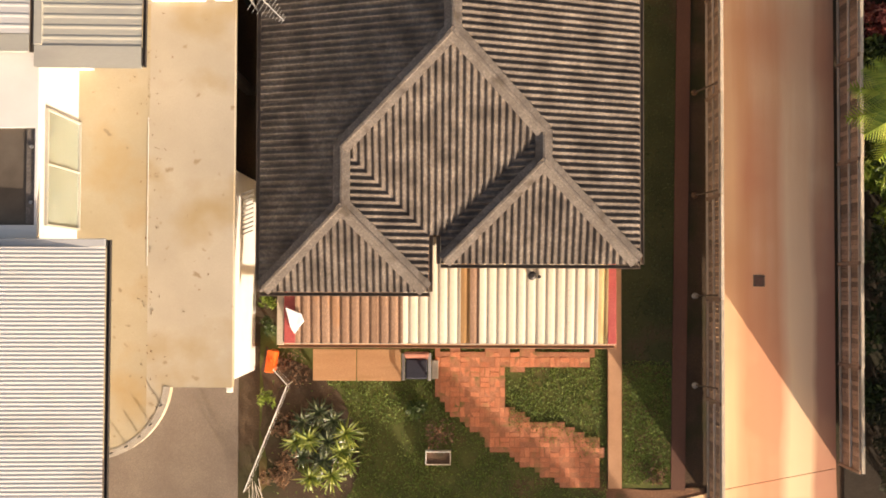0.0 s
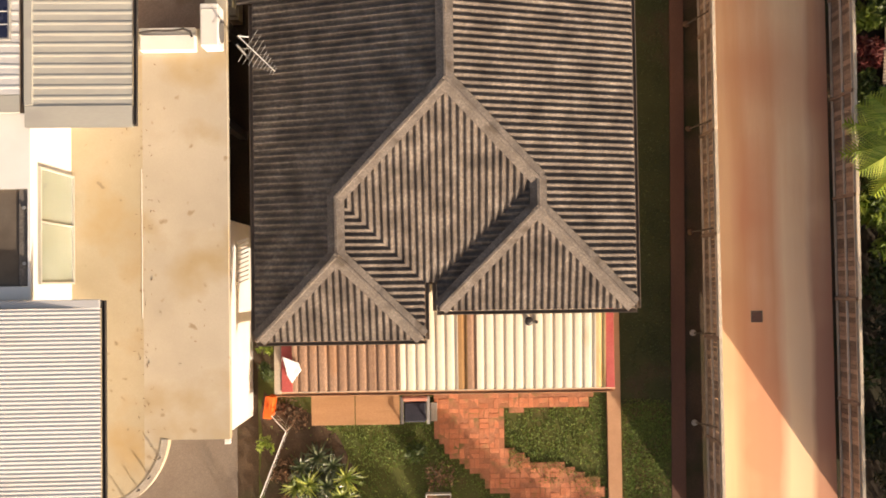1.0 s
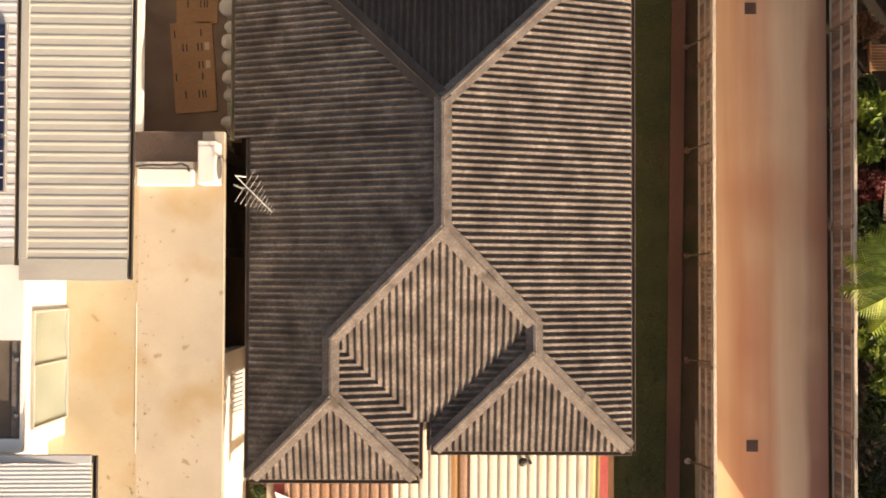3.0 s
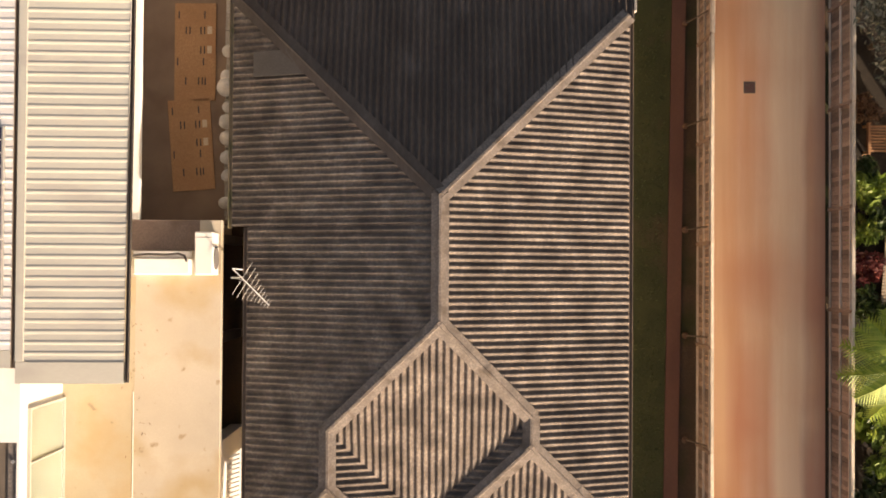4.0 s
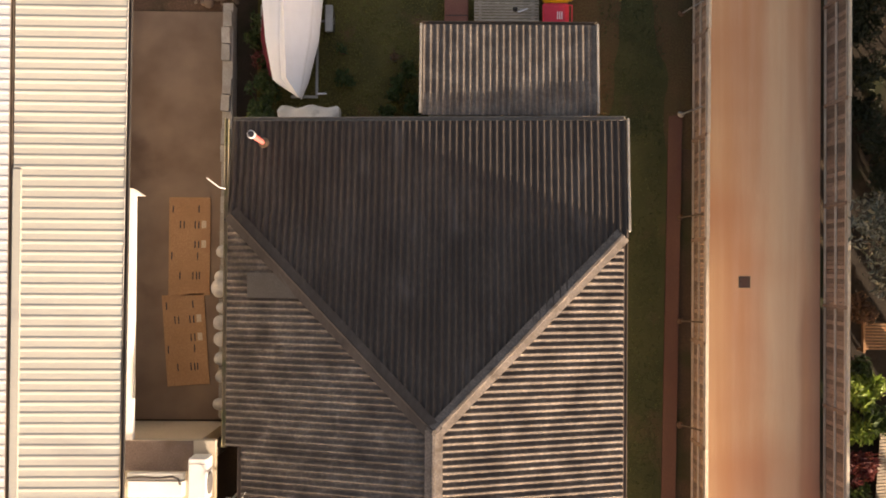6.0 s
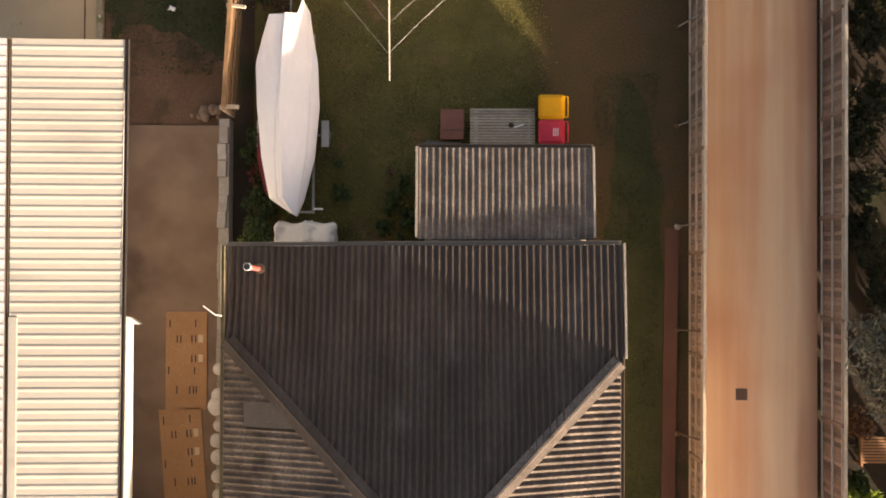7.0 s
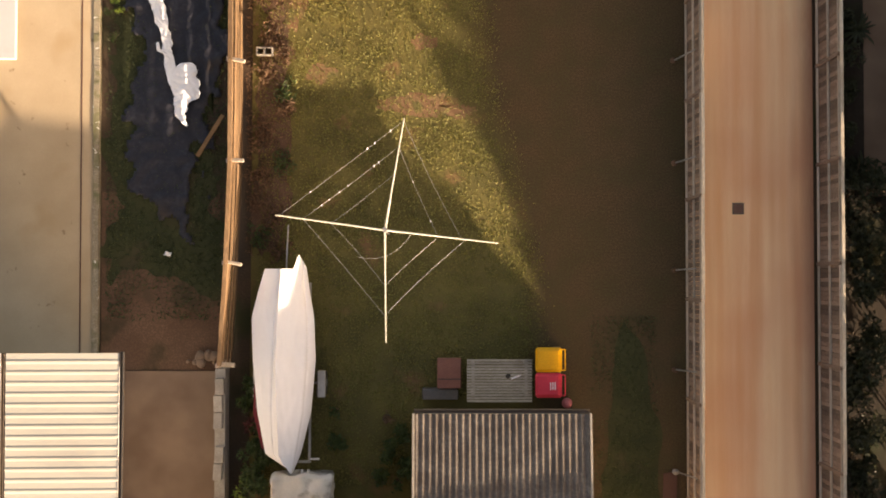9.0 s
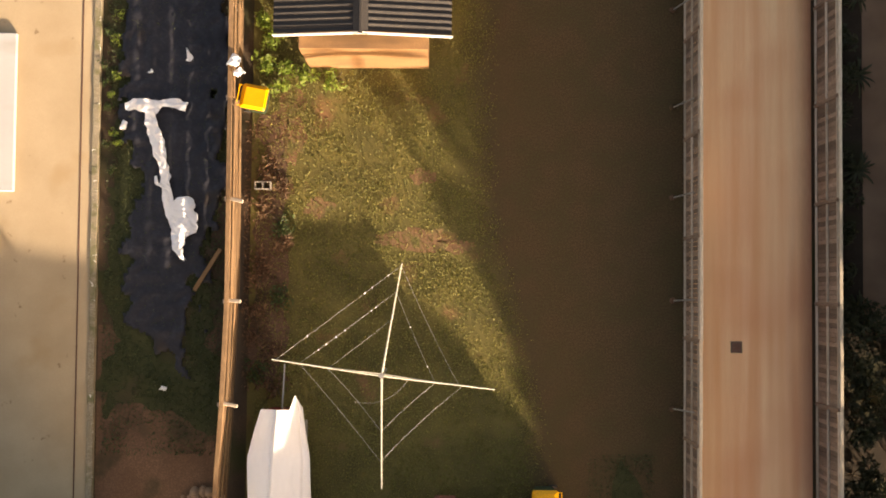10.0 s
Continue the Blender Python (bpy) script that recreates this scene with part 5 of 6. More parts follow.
cloth("paper_scrap", [(-3.52, 0.02), (-3.17, -0.12), (-3.12, -0.28), (-3.33, -0.56), (-3.42, -0.4)], 0, TARP, "torn white plastic scrap on the verandah roof", "scrap", 3, 0.018, 0.02,
      height=lambda x, y: ver_z(x, y) + 0.07)

flue = thing("flue_pipe", -3.68, 14.2, 2.72, "upright faded red flue pipe with a black mouth on the roof", "flue")
part("pipe", barred((-3.68, 14.2, 2.70), (-3.74, 14.24, 3.86), 0.06, 14), FLUE_RED, flue)
part("rim", barred((-3.74, 14.24, 3.84), (-3.745, 14.243, 3.92), 0.085, 14), WHITE, flue, "white flue rim")
part("mouth", barred((-3.745, 14.243, 3.921), (-3.746, 14.244, 3.935), 0.068, 14), BLACK_SHEET, flue, "black flue mouth")
part("collar", barred((-3.68, 14.2, 2.70), (-3.68, 14.2, 2.8), 0.12, 14, 0.07), SLAB, flue)

aerial = thing("tv_aerial", -4.2, 6.55, 0, "silver television aerial on a mast beside the eaves", "aerial")
part("mast", barred((-4.2, 6.55, 0), (-4.2, 6.55, 3.98), 0.02), STEEL, aerial)
tail, tip = Vector((-4.18, 6.74, 3.97)), Vector((-3.42, 5.99, 3.97))
boom = part("boom", barred(tail, tip, 0.011), WHITE, aerial)
across = Vector((0.52, 0.85, 0)).normalized()
for f, half in ((.27, .39), (.38, .36), (.48, .31), (.57, .26), (.65, .21), (.72, .17), (.79, .15), (.86, .12), (.93, .10), (.99, .08)):
    c = tail.lerp(tip, f)
    part("element", barred(c - across * half, c + across * half, 0.0055, 6), STEEL, boom)
part("bracket", barred(tail, tail + Vector((0.22, -0.02, -0.02)), 0.016, 6), WHITE, aerial)
part("brace", barred((-4.2, 6.55, 3.6), tail.lerp(tip, .35), 0.008, 6), STEEL, aerial)

# ---- on the terrace ----
ac = thing("air_conditioner", -4.82, 7.05, DECK_Z, "white air conditioner unit standing on the terrace", "air conditioner")
part("casing", boxed(-5.02, 6.6, DECK_Z + .06, -4.64, 7.5, DECK_Z + 0.66, 0.02), WHITE, ac)
part("fan_grille", barred((-4.64, 6.95, DECK_Z + .36), (-4.62, 6.95, DECK_Z + .36), 0.24, 20), ROOF_GREY, ac, "grey fan grille")
part("top_seam", boxed(-5.0, 7.38, DECK_Z + .66, -4.66, 7.39, DECK_Z + .664), ROOF_GREY, ac)
for y in (6.7, 7.36):
    part("foot", boxed(-5.0, y, DECK_Z, -4.66, y + .06, DECK_Z + .06, 0.004), DARK_METAL, ac)
trough = thing("trough", -5.8, 6.78, DECK_Z, "long white trough with a black hose on the terrace", "trough")
part("body", boxed(-6.4, 6.6, DECK_Z, -5.22, 6.95, DECK_Z + .24, 0.02), WHITE, trough)
pts = [(-6.42, 7.0, .2), (-6.1, 7.03, .26), (-5.7, 7.02, .28), (-5.45, 7.05, .28), (-5.32, 7.0, .27), (-5.28, 6.88, .26)]
hose = tube([(a, b, DECK_Z + c) for a, b, c in pts], .025, 8)
part("hose", hose, DARK_METAL, trough, "black bent hose")
part("ledge", boxed(-6.42, 6.96, DECK_Z, -5.22, 7.1, DECK_Z + .2, 0.01), WHITE, trough)
conduit = solo("conduit", barred((-6.44, 0.9, DECK_Z + .008), (-6.44, 4.1, DECK_Z + .008), 0.009, 6), WHITE, "thin white conduit lying along the terrace", "pipe")
solo("drain_outlet", boxed(-4.72, -1.80, 2.9, -4.6, -1.69, 3.04, 0.01), WHITE, "small white drain outlet at the terrace edge", "outlet")

# dry leaf litter blown along the conduit and the terrace edge
lr = random.Random(88)
litter = [(-6.36 + lr.gauss(0, .16), lr.uniform(-2.6, 5.6), DECK_Z + .012) for _ in range(85)] + [(lr.uniform(-7.7, -4.8), lr.uniform(-1.5, 6.4), DECK_Z + .012) for _ in range(22)]
solo("leaf_litter", clumps(bmesh.new(), litter, .032, lr, .1), LEAF_DRY, "dry brown leaf litter scattered over the terrace", "litter", kind="stuff")

# solar panels on the far roof
for k in range(3):
    y0 = 6.2 + 1.06 * k
    sp = thing("solar_panel", -9.0, y0 + .5, 6.3, "dark blue solar panel on the pale metal roof", "solar panel", "solar panels")
    cells = part("cell_sheet", boxed(-9.74, y0 + .03, 6.36, -8.01, y0 + 1.0, 6.385), SOLAR, sp)
    part("frame", boxed(-9.77, y0, 6.26, -7.98, y0 + 1.03, 6.355, 0.006), STEEL, sp)
    for i in range(1, 6):
        part("cell_line", boxed(-9.745 + .29 * i, y0 + .03, 6.385, -9.725 + .29 * i, y0 + 1.0, 6.388), WHITE, cells)
    for i in range(1, 4):
        part("cell_line", boxed(-9.74, y0 + .02 + .245 * i, 6.389, -8.01, y0 + .04 + .245 * i, 6.391), WHITE, cells)

# ---- the shaded yard below the terrace ----
CARD = material("brown board", (0.40, 0.215, 0.105), (0.48, 0.275, 0.145), 1.2, 0.85, 0.15, 45, stain=(0.30, 0.14, 0.07), stain_at=0.58)


def board_sheet(x, y, w, h, turn_deg, seed):
    r = random.Random(seed)
    t = thing("board_sheet", x, y, 0.04, "brown board sheet with dark slots lying on the slab", "board", "boards on the slab")
    R = Matrix.Translation((x, y, 0)) @ Matrix.Rotation(radians(turn_deg), 4, "Z")

    def placed(bm):
        bmesh.ops.transform(bm, verts=bm.verts, matrix=R)
        return bm
    plate = part("board", placed(boxed(-w / 2, -h / 2, 0.04, w / 2, h / 2, 0.075, 0.006)), CARD, t)
    for row, (fy, marks) in enumerate(((0.38, (-.36, .2)), (0.22, (-.2, -.12, .12, .2)), (0.02, (.12, .2)), (-0.1, (-.38, .18)), (-.3, (-.2, .08, .16, .22)))):
        for mx in marks:
            part("slot", placed(boxed(mx * w / .9 - .014, fy * h - .09, 0.0755, mx * w / .9 + .014, fy * h + .09, 0.079)), BLACK_SHEET, plate)
    for fy in (0.22, 0.02):
        part("pale_mark", placed(boxed(.26 * w / .9, fy * h - .08, 0.0755, .36 * w / .9, fy * h + .1, 0.079)), CREAM_WALL, plate)
    return t


board_sheet(-5.87, 11.97, 1.0, 2.36, 0, 1)
board_sheet(-5.94, 9.72, 1.02, 2.2, 4.2, 2)
part("service_arm", tube([(-4.84, 13.40, 3.02), (-4.70, 13.29, 2.99), (-4.58, 13.20, 2.97), (-4.45, 13.18, 2.93)], .014), WHITE, house, "thin white service arm at the eaves")
r = random.Random(77)
for y, rad in ((11.84, .13), (11.24, .13), (10.98, .19), (10.53, .12), (10.17, .15), (9.8, .15), (9.34, .14), (8.91, .12), (8.27, .13)):
    bm = bmesh.new()
    rad *= 1.15
    bmesh.ops.create_icosphere(bm, subdivisions=3, radius=rad, matrix=Matrix.Translation((-4.93 + r.uniform(-.03, .03), y, 0.75 + rad * .78)) @ Matrix.Diagonal((1, 1, .8, 1)))
    for v in bm.verts:
        v.co += v.normal * noise.noise(v.co * 6) * 0.02
    solo("round_stone", bm, PALE_STONE, "pale rounded garden stone on the block wall", "stone", "stones on the wall", smooth=True)
for k in range(14):
    bm = bmesh.new()
    rad = r.uniform(.05, .14)
    bmesh.ops.create_icosphere(bm, subdivisions=2, radius=rad, matrix=Matrix.Translation((-5.42 + r.uniform(-.42, .32), 17.95 + r.uniform(-.1, .12), rad * .6)))
    for v in bm.verts:
        v.co += v.normal * noise.noise(v.co * 5) * 0.05
    solo("rock", bm, SLAB, "dusty pinkish rock in a small heap", "rock", "rock heap")

# ---- rear yard ----
def wheelie_bin(x, y, turn_deg, lid_mat, label):
    """A two-wheeled bin; its handle points along +x before the turn."""
    t = thing("wheelie_bin", x, y, 0, label, "bin")
    R = Matrix.Translation((x, y, 0)) @ Matrix.Rotation(radians(turn_deg), 4, "Z")

    def placed(bm):
        bmesh.ops.transform(bm, verts=bm.verts, matrix=R)
        return bm
    lo, hi = [(-.24, -.22), (.2, -.22), (.2, .22), (-.24, .22)], [(-.33, -.27), (.24, -.27), (.24, .27), (-.33, .27)]
    bm = raw([(a, b, .04) for a, b in lo] + [(a, b, .94) for a, b in hi], [(3, 2, 1, 0), (4, 5, 6, 7), (0, 1, 5, 4), (1, 2, 6, 5), (2, 3, 7, 6), (3, 0, 4, 7)])
    bmesh.ops.bevel(bm, geom=bm.edges[:], offset=.03, segments=2, affect="EDGES")
    part("body", placed(bm), GREEN_PLASTIC, t)
    lid = boxed(-.36, -.29, .94, .26, .29, 1.03, .045)
    bmesh.ops.transform(lid, verts=[v for v in lid.verts if v.co.z > 1.0], matrix=Matrix.Translation((-.03, 0, .02)) @ Matrix.Diagonal((.9, .86, 1, 1)))
    lid = part("lid", placed(lid), lid_mat, t)
    part("handle", placed(barred((.33, -.24, 1.0), (.33, .24, 1.0), .014)), lid_mat, lid)
    for s in (-.24, .24):
        part("handle_arm", placed(barred((.2, s, .97), (.33, s, 1.0), .014)), lid_mat, lid)
    for s in (-.25, .2):
        part("wheel", placed(barred((.22, s, .1), (.22, s + .05, .1), .1, 16)), DARK_METAL, t)
    return t, placed


wheelie_bin(2.89, 18.0, 0, YELLOW, "green wheelie bin with a bright yellow lid")
rb, placed = wheelie_bin(2.89, 17.41, 0, RED_PLASTIC, "green wheelie bin with a bright red lid")
for k in range(3):
    part("mark", placed(boxed(-.02 + .05 * k, -.1, 1.051, .0 + .05 * k, .08, 1.053)), TARP, rb, "faded white mark")
wheelie_bin(-4.1, 27.4, 170, YELLOW, "green wheelie bin with an orange-yellow lid by the fence")

table = thing("slatted_table", 1.7, 17.5, 0, "weathered grey wooden table with a slatted top", "table")
for i in range(15):
    y = 16.99 + i * .068
    part("slat", boxed(0.94, y, 0.715, 2.47, y + .051, 0.74 - .004 * (i % 3), 0.004), GREY_WOOD, table)
for x in (1.05, 2.3):
    part("bearer", boxed(x, 17.12, 0.65, x + .07, 17.95, 0.714, 0.004), GREY_WOOD, table)
    for y in (17.15, 17.85):
        part("leg", boxed(x, y, 0, x + .07, y + .07, 0.65, 0.004), GREY_WOOD, table)
bm = bmesh.new()
bar(bm, (1.9, 17.6, .742), (1.93, 17.62, .8), .06, 9, .04)
solo("tin", bm, DARK_METAL, "small black tin on the slatted table", "tin")
solo("bottle", barred((1.98, 17.54, .755), (2.2, 17.62, .755), .022, 8, .016), TARP, "white bottle lying on the slatted table", "bottle")

tub = thing("storage_tub", .52, 17.57, 0, "dull red-brown lidded storage tub", "tub")
part("body", boxed(.27, 17.31, 0, .78, 17.98, .44, .03), RUST, tub)
part("lid", boxed(.24, 17.285, .44, .81, 18.01, .5, .02), RUST, tub)
part("seam", boxed(.26, 17.5, .5, .79, 17.52, .506), DARK_METAL, tub)
cabinet = thing("storage_box", .3, 17.1, 0, "dull grey plastic storage box behind the shed", "box")
part("body", boxed(-.12, 17.0, 0, .74, 17.265, .33, .02), ROOF_GREY, cabinet)
bm = bmesh.new()
bmesh.ops.create_uvsphere(bm, u_segments=14, v_segments=8, radius=.13, matrix=Matrix.Translation((3.36, 16.9, .13)))
solo("ball", bm, PINK_RUBBER, "pink rubber ball beside the red bin", "ball", smooth=True)

# rotary clothes hoist
hoist = thing("clothes_hoist", -.93, 20.98, 0, "rotary clothes hoist with four white arms and wire lines", "clothes hoist")
hub = Vector((-.93, 20.98, 2.07))
part("pole", barred((-.93, 20.98, 0), hub, .03), STEEL, hoist)
part("hub", barred(hub - Vector((0, 0, .12)), hub + Vector((0, 0, .06)), .06, 12), STEEL, hoist)
ends = [Vector((-.91, 18.45, 1.86)), Vector((1.61, 20.69, 1.98)), Vector((-.50, 23.49, 2.05)), Vector((-3.39, 21.32, 1.96))]
CREAM_PAINT = material("cream painted steel", (0.68, 0.64, 0.50), (0.75, 0.71, 0.58), 4, 0.5, 0.05, 40)
for e in ends:
    arm = part("arm", barred(hub, e, .022, 8, .015), CREAM_PAINT, hoist)
    part("strut", barred(hub - Vector((0, 0, .55)), hub.lerp(e, .55), .01, 6), CREAM_PAINT, arm)
LINES = [(0, 1, .75, .72, .12), (0, 1, .49, .48, .1), (1, 2, .68, .98, .1), (1, 2, .47, .74, .1), (2, 3, .98, .97, 0), (2, 3, .75, .75, .03), (2, 3, .5, .48, .03),
         (3, 0, .75, .77, .03), (3, 0, .5, .5, .16)]
for q0, q1, f0, f1, pull in LINES:
    p0, p1 = hub.lerp(ends[q0], f0), hub.lerp(ends[q1], f1)
    run = []
    for k in range(11):
        s = k / 10
        p = p0.lerp(p1, s)
        run.append(p - Vector((0, 0, .35 * s * (1 - s))) + (hub - p) * pull * s * (1 - s))
    part("line", tube(run, .0045, 5), STEEL, hoist)
slack = hub + .25 * (ends[3] - hub) + .27 * (ends[0] - hub) - Vector((0, 0, .1))
to = hub.lerp(ends[1], .24)
part("line", tube([slack.lerp(to, k / 10) + Vector((.25, -.9, -.6)) * (k / 10) * (1 - k / 10) for k in range(11)], .0045, 5), STEEL, hoist, "slack hanging line")
r = random.Random(5)
for k in range(13):
    q0, q1, f0, f1, pull = r.choice(LINES[2:6] + LINES[4:6])
    s = r.uniform(.08, .92)
    p = hub.lerp(ends[q0], f0).lerp(hub.lerp(ends[q1], f1), s)
    p += (hub - p) * pull * s * (1 - s) + Vector((0, 0, .09 - .35 * s * (1 - s)))
    solo("clothes_peg", boxed(p.x - .008, p.y - .018, p.z - .12, p.x + .008, p.y + .018, p.z - .04, .003), TARP, "white clothes peg hanging on the hoist line", "peg", "pegs on the hoist")

# covered dinghy on its trailer
boat = thing("dinghy", -3.25, 17.9, 0, "dinghy under a white tarpaulin on a trailer", "boat")
outline_w = [(15.42, -3.12), (15.82, -3.74), (16.8, -3.93), (18.0, -4.04), (19.0, -4.07), (19.6, -3.92), (20.18, -3.74)]
outline_e = [(15.42, -3.09), (15.82, -2.92), (16.8, -2.68), (18.0, -2.58), (19.0, -2.62), (19.6, -2.73), (20.40, -2.83)]


def along_of(table_, y):
    for (a, x0), (b, x1) in zip(table_, table_[1:]):
        if a <= y <= b:
            f = (y - a) / (b - a)
            return x0 + f * (x1 - x0)
    return table_[-1][1]


bm = bmesh.new()
rows = []
for k in range(45):
    f = k / 44
    row = []
    for j in range(61):
        s = j / 60
        y = 15.42 + f * 4.70 + .34 * f ** 12 * max(0, 1 - abs(s - .86) / .16)
        x0, x1 = along_of(outline_w, min(y, 20.18)), along_of(outline_e, y)
        x = x0 + (x1 - x0) * s
        sway = 0.05 * math.sin(y * 1.7)
        knots = ((0, 0), (.12, .10), (.36 + .4 * sway, .22), (.41 + .4 * sway, .46), (.86, .26), (.95, .10), (1.0, 0))
        up = next(h0 + (h1 - h0) * (s - a) / (b - a) for (a, h0), (b, h1) in zip(knots, knots[1:]) if a <= s <= b)
        z = 1.06 + up * (0.45 + 0.55 * math.sin(math.pi * min(1, f * 1.1 + .14)))
        for mid, deep, way in ((.33, .03, .06), (.90, .03, .02)):
            z -= deep * math.exp(-((s - mid - way * math.sin(y * .9 + mid * 9)) / .022) ** 2)
        z += 0.03 * noise.noise((x * 3, y * 0.8, 0)) + 0.010 * noise.noise((x * 9, y * 3.2, 3)) + .05 * f ** 10
        row.append(bm.verts.new((x, y, z)))
    x0, x1 = row[0].co, row[-1].co
    row = [bm.verts.new(x0 + Vector((0.03, 0, -.28)))] + row + [bm.verts.new(x1 + Vector((-.03, 0, -.3)))]
    rows.append(row)
for a, b in zip(rows, rows[1:]):
    for j in range(len(a) - 1):
        bm.faces.new((a[j], a[j + 1], b[j + 1], b[j]))
g = bmesh.ops.extrude_face_region(bm, geom=bm.faces[:])
bmesh.ops.translate(bm, verts=[e for e in g["geom"] if isinstance(e, bmesh.types.BMVert)], vec=(0, 0, 0.012))
bmesh.ops.recalc_face_normals(bm, faces=bm.faces)
part("tarpaulin", bm, TARP, boat, "creased white tarpaulin")
HULL = material("red hull", (0.16, 0.016, 0.018), (0.22, 0.03, 0.03), 2, 0.4, 0.02, 30)
hull = prism([(-3.12, 15.7), (-2.75, 16.8), (-2.68, 18.2), (-2.85, 20.1), (-3.70, 20.1), (-3.96, 18.6), (-4.04, 16.8), (-3.84, 15.95)], .45, 1.0)
for v in hull.verts:
    if v.co.z < .6:
        v.co.x = -3.3 + (v.co.x + 3.3) * .7
part("hull", hull, HULL, boat, "dark red hull side")
for x in (-2.5, -4.02):
    wheel = part("wheel", barred((x - .09, 17.4, .27), (x + .09, 17.4, .27), .27, 20), DARK_METAL, boat)
    part("hub", barred((x - .1, 17.4, .27), (x + .1, 17.4, .27), .09, 12), STEEL, wheel)
    part("mudguard", boxed(x - .1, 17.08, .55, x + .1, 17.72, .6, .02), STEEL, boat, "grey steel mudguard")
part("axle", barred((-4.0, 17.4, .27), (-2.5, 17.4, .27), .03), STEEL, boat)
part("trailer_rail", boxed(-2.82, 15.55, .38, -2.76, 19.8, .45, .006), STEEL, boat)
part("trailer_rail", boxed(-3.86, 15.95, .38, -3.8, 19.8, .45, .006), STEEL, boat)
part("cross_bar", boxed(-3.4, 15.52, .38, -2.76, 15.58, .45, .006), STEEL, boat)
part("lamp_bar", boxed(-2.77, 15.6, .45, -2.55, 15.64, .5, .006), TARP, boat)
part("bow_pole", barred((-3.3, 20.0, .9), (-3.25, 21.15, .9), .018), STEEL, boat)
cover = thing("covered_bench", -2.95, 15.1, 0, "grey cloth-covered bench against the house wall", "bench")
bm = bmesh.new()
box(bm, -3.66, 14.5, .02, -2.24, 15.28, .75, .06)
bmesh.ops.subdivide_edges(bm, edges=bm.edges[:], cuts=9, use_grid_fill=True)
for v in bm.verts:
    wob = Vector((noise.noise(v.co * 3), noise.noise(v.co * 3 + Vector((9, 0, 0))), noise.noise(v.co * 2.3))) * .10
    v.co += wob + Vector((0, 0, .10 * noise.noise(Vector((v.co.x * 9, v.co.y * 2, 0)))))
part("cover", bm, COVER, cover, "wrinkled stained pale grey cover", smooth=True)
for x in (-3.0, -2.85):
    part("tie", boxed(x, 15.19, .3, x + .05, 15.36, .45, .02), TARP, cover)

for k, (x, y, h, mat) in enumerate(((-2.2, 16.7, .3, RUST), (-.97, 16.55, .24, ROOF_GREY), (-1.0, 15.6, .35, GREEN_PLASTIC), (-.7, 15.0, .3, RUST))):
    pot = thing("plant_pot", x, y, 0, "dusty dark plant pot in the shaded yard", "pot", "pots in the rear yard")
    part("body", barred((x, y, 0), (x, y, h), .07, 14, .1), mat, pot)
    part("soil", barred((x, y, h), (x, y, h + .01), .085, 12), SOIL, pot)
    rr = random.Random(500 + k)
    part("plant", clumps(bmesh.new(), [(x + rr.gauss(0, .07), y + rr.gauss(0, .07), h + rr.uniform(.02, .25)) for _ in range(45)], .07, rr), LEAF_DRY if k == 1 else LEAF, pot)
for k, (x, y) in enumerate(((-.95, 15.85), (-.6, 16.2), (-1.15, 15.2), (-2.15, 16.0), (-.5, 15.4))):
    shrub("shrub", x, y, 0.1, .25, .6, LEAF, "dark shaded shrub beside the shed wall", 90 + k, 260, .07, "shrubs by the shed")

# black plastic with white cloth in the neighbouring yard
cloth("plastic_sheet", [(-7.5, 30.2), (-4.85, 30.2), (-4.9, 25.4), (-5.4, 23.4), (-5.75, 20.7), (-6.3, 21.2), (-7.25, 22.3), (-7.2, 24), (-6.9, 25.5), (-7.3, 26.6), (-7.4, 28.3)], 0.02, BLACK_SHEET,
      "crumpled black plastic sheet lying on the weeds", "plastic sheet", 6, .075, .07, ragged=.5)
STRIPS = [[(-6.74, 27.3, .09), (-6.68, 26.93, .14), (-6.5, 26.39, .16), (-6.34, 25.85, .12), (-6.3, 25.44, .11), (-6.24, 25.03, .13), (-6.13, 24.6, .13), (-6.04, 24.3, .06)],
          [(-7.3, 27.3, .09), (-6.98, 27.33, .15), (-6.65, 27.27, .18), (-6.41, 27.36, .08), (-6.1, 27.38, .13), (-5.78, 27.27, .11)],
          [(-5.88, 25.1, .12), (-5.87, 25.0, .26), (-5.85, 24.82, .28), (-5.83, 24.6, .33), (-5.86, 24.38, .3), (-5.93, 24.2, .19), (-5.97, 23.88, .13), (-5.9, 23.7, .07), (-5.78, 23.55, .02)],
          [(-6.28, 25.3, .03), (-6.5, 25.42, .05), (-6.52, 25.62, .03)]]
bm = bmesh.new()
for q, strip_ in enumerate(STRIPS):
    rows = []
    for (x0, y0, w0), (x1, y1, w1) in zip(strip_, strip_[1:]):
        for k in range(10):
            f = k / 10
            p, w = Vector((x0 + (x1 - x0) * f, y0 + (y1 - y0) * f, 0)), w0 + (w1 - w0) * f
            side = Vector((y0 - y1, x1 - x0, 0)).normalized()
            row = []
            for j in range(9):
                s = j / 4 - 1
                e = p + side * s * w * (1 + .45 * noise.noise((p.x * 6 + q, p.y * 6, 3 if s < 0 else 6)))
                e.z = .17 + .02 * q + .09 * abs(noise.noise((e.x * 5, e.y * 5, 1))) + .018 * noise.noise((e.x * 14, e.y * 14, 2)) - .03 * abs(s)
                row.append(bm.verts.new(e))
            rows.append(row)
    for a, b in zip(rows, rows[1:]):
        for j in range(8):
            bm.faces.new((a[j], a[j + 1], b[j + 1], b[j]))
bmesh.ops.recalc_face_normals(bm, faces=bm.faces)
g = bmesh.ops.extrude_face_region(bm, geom=bm.faces[:])
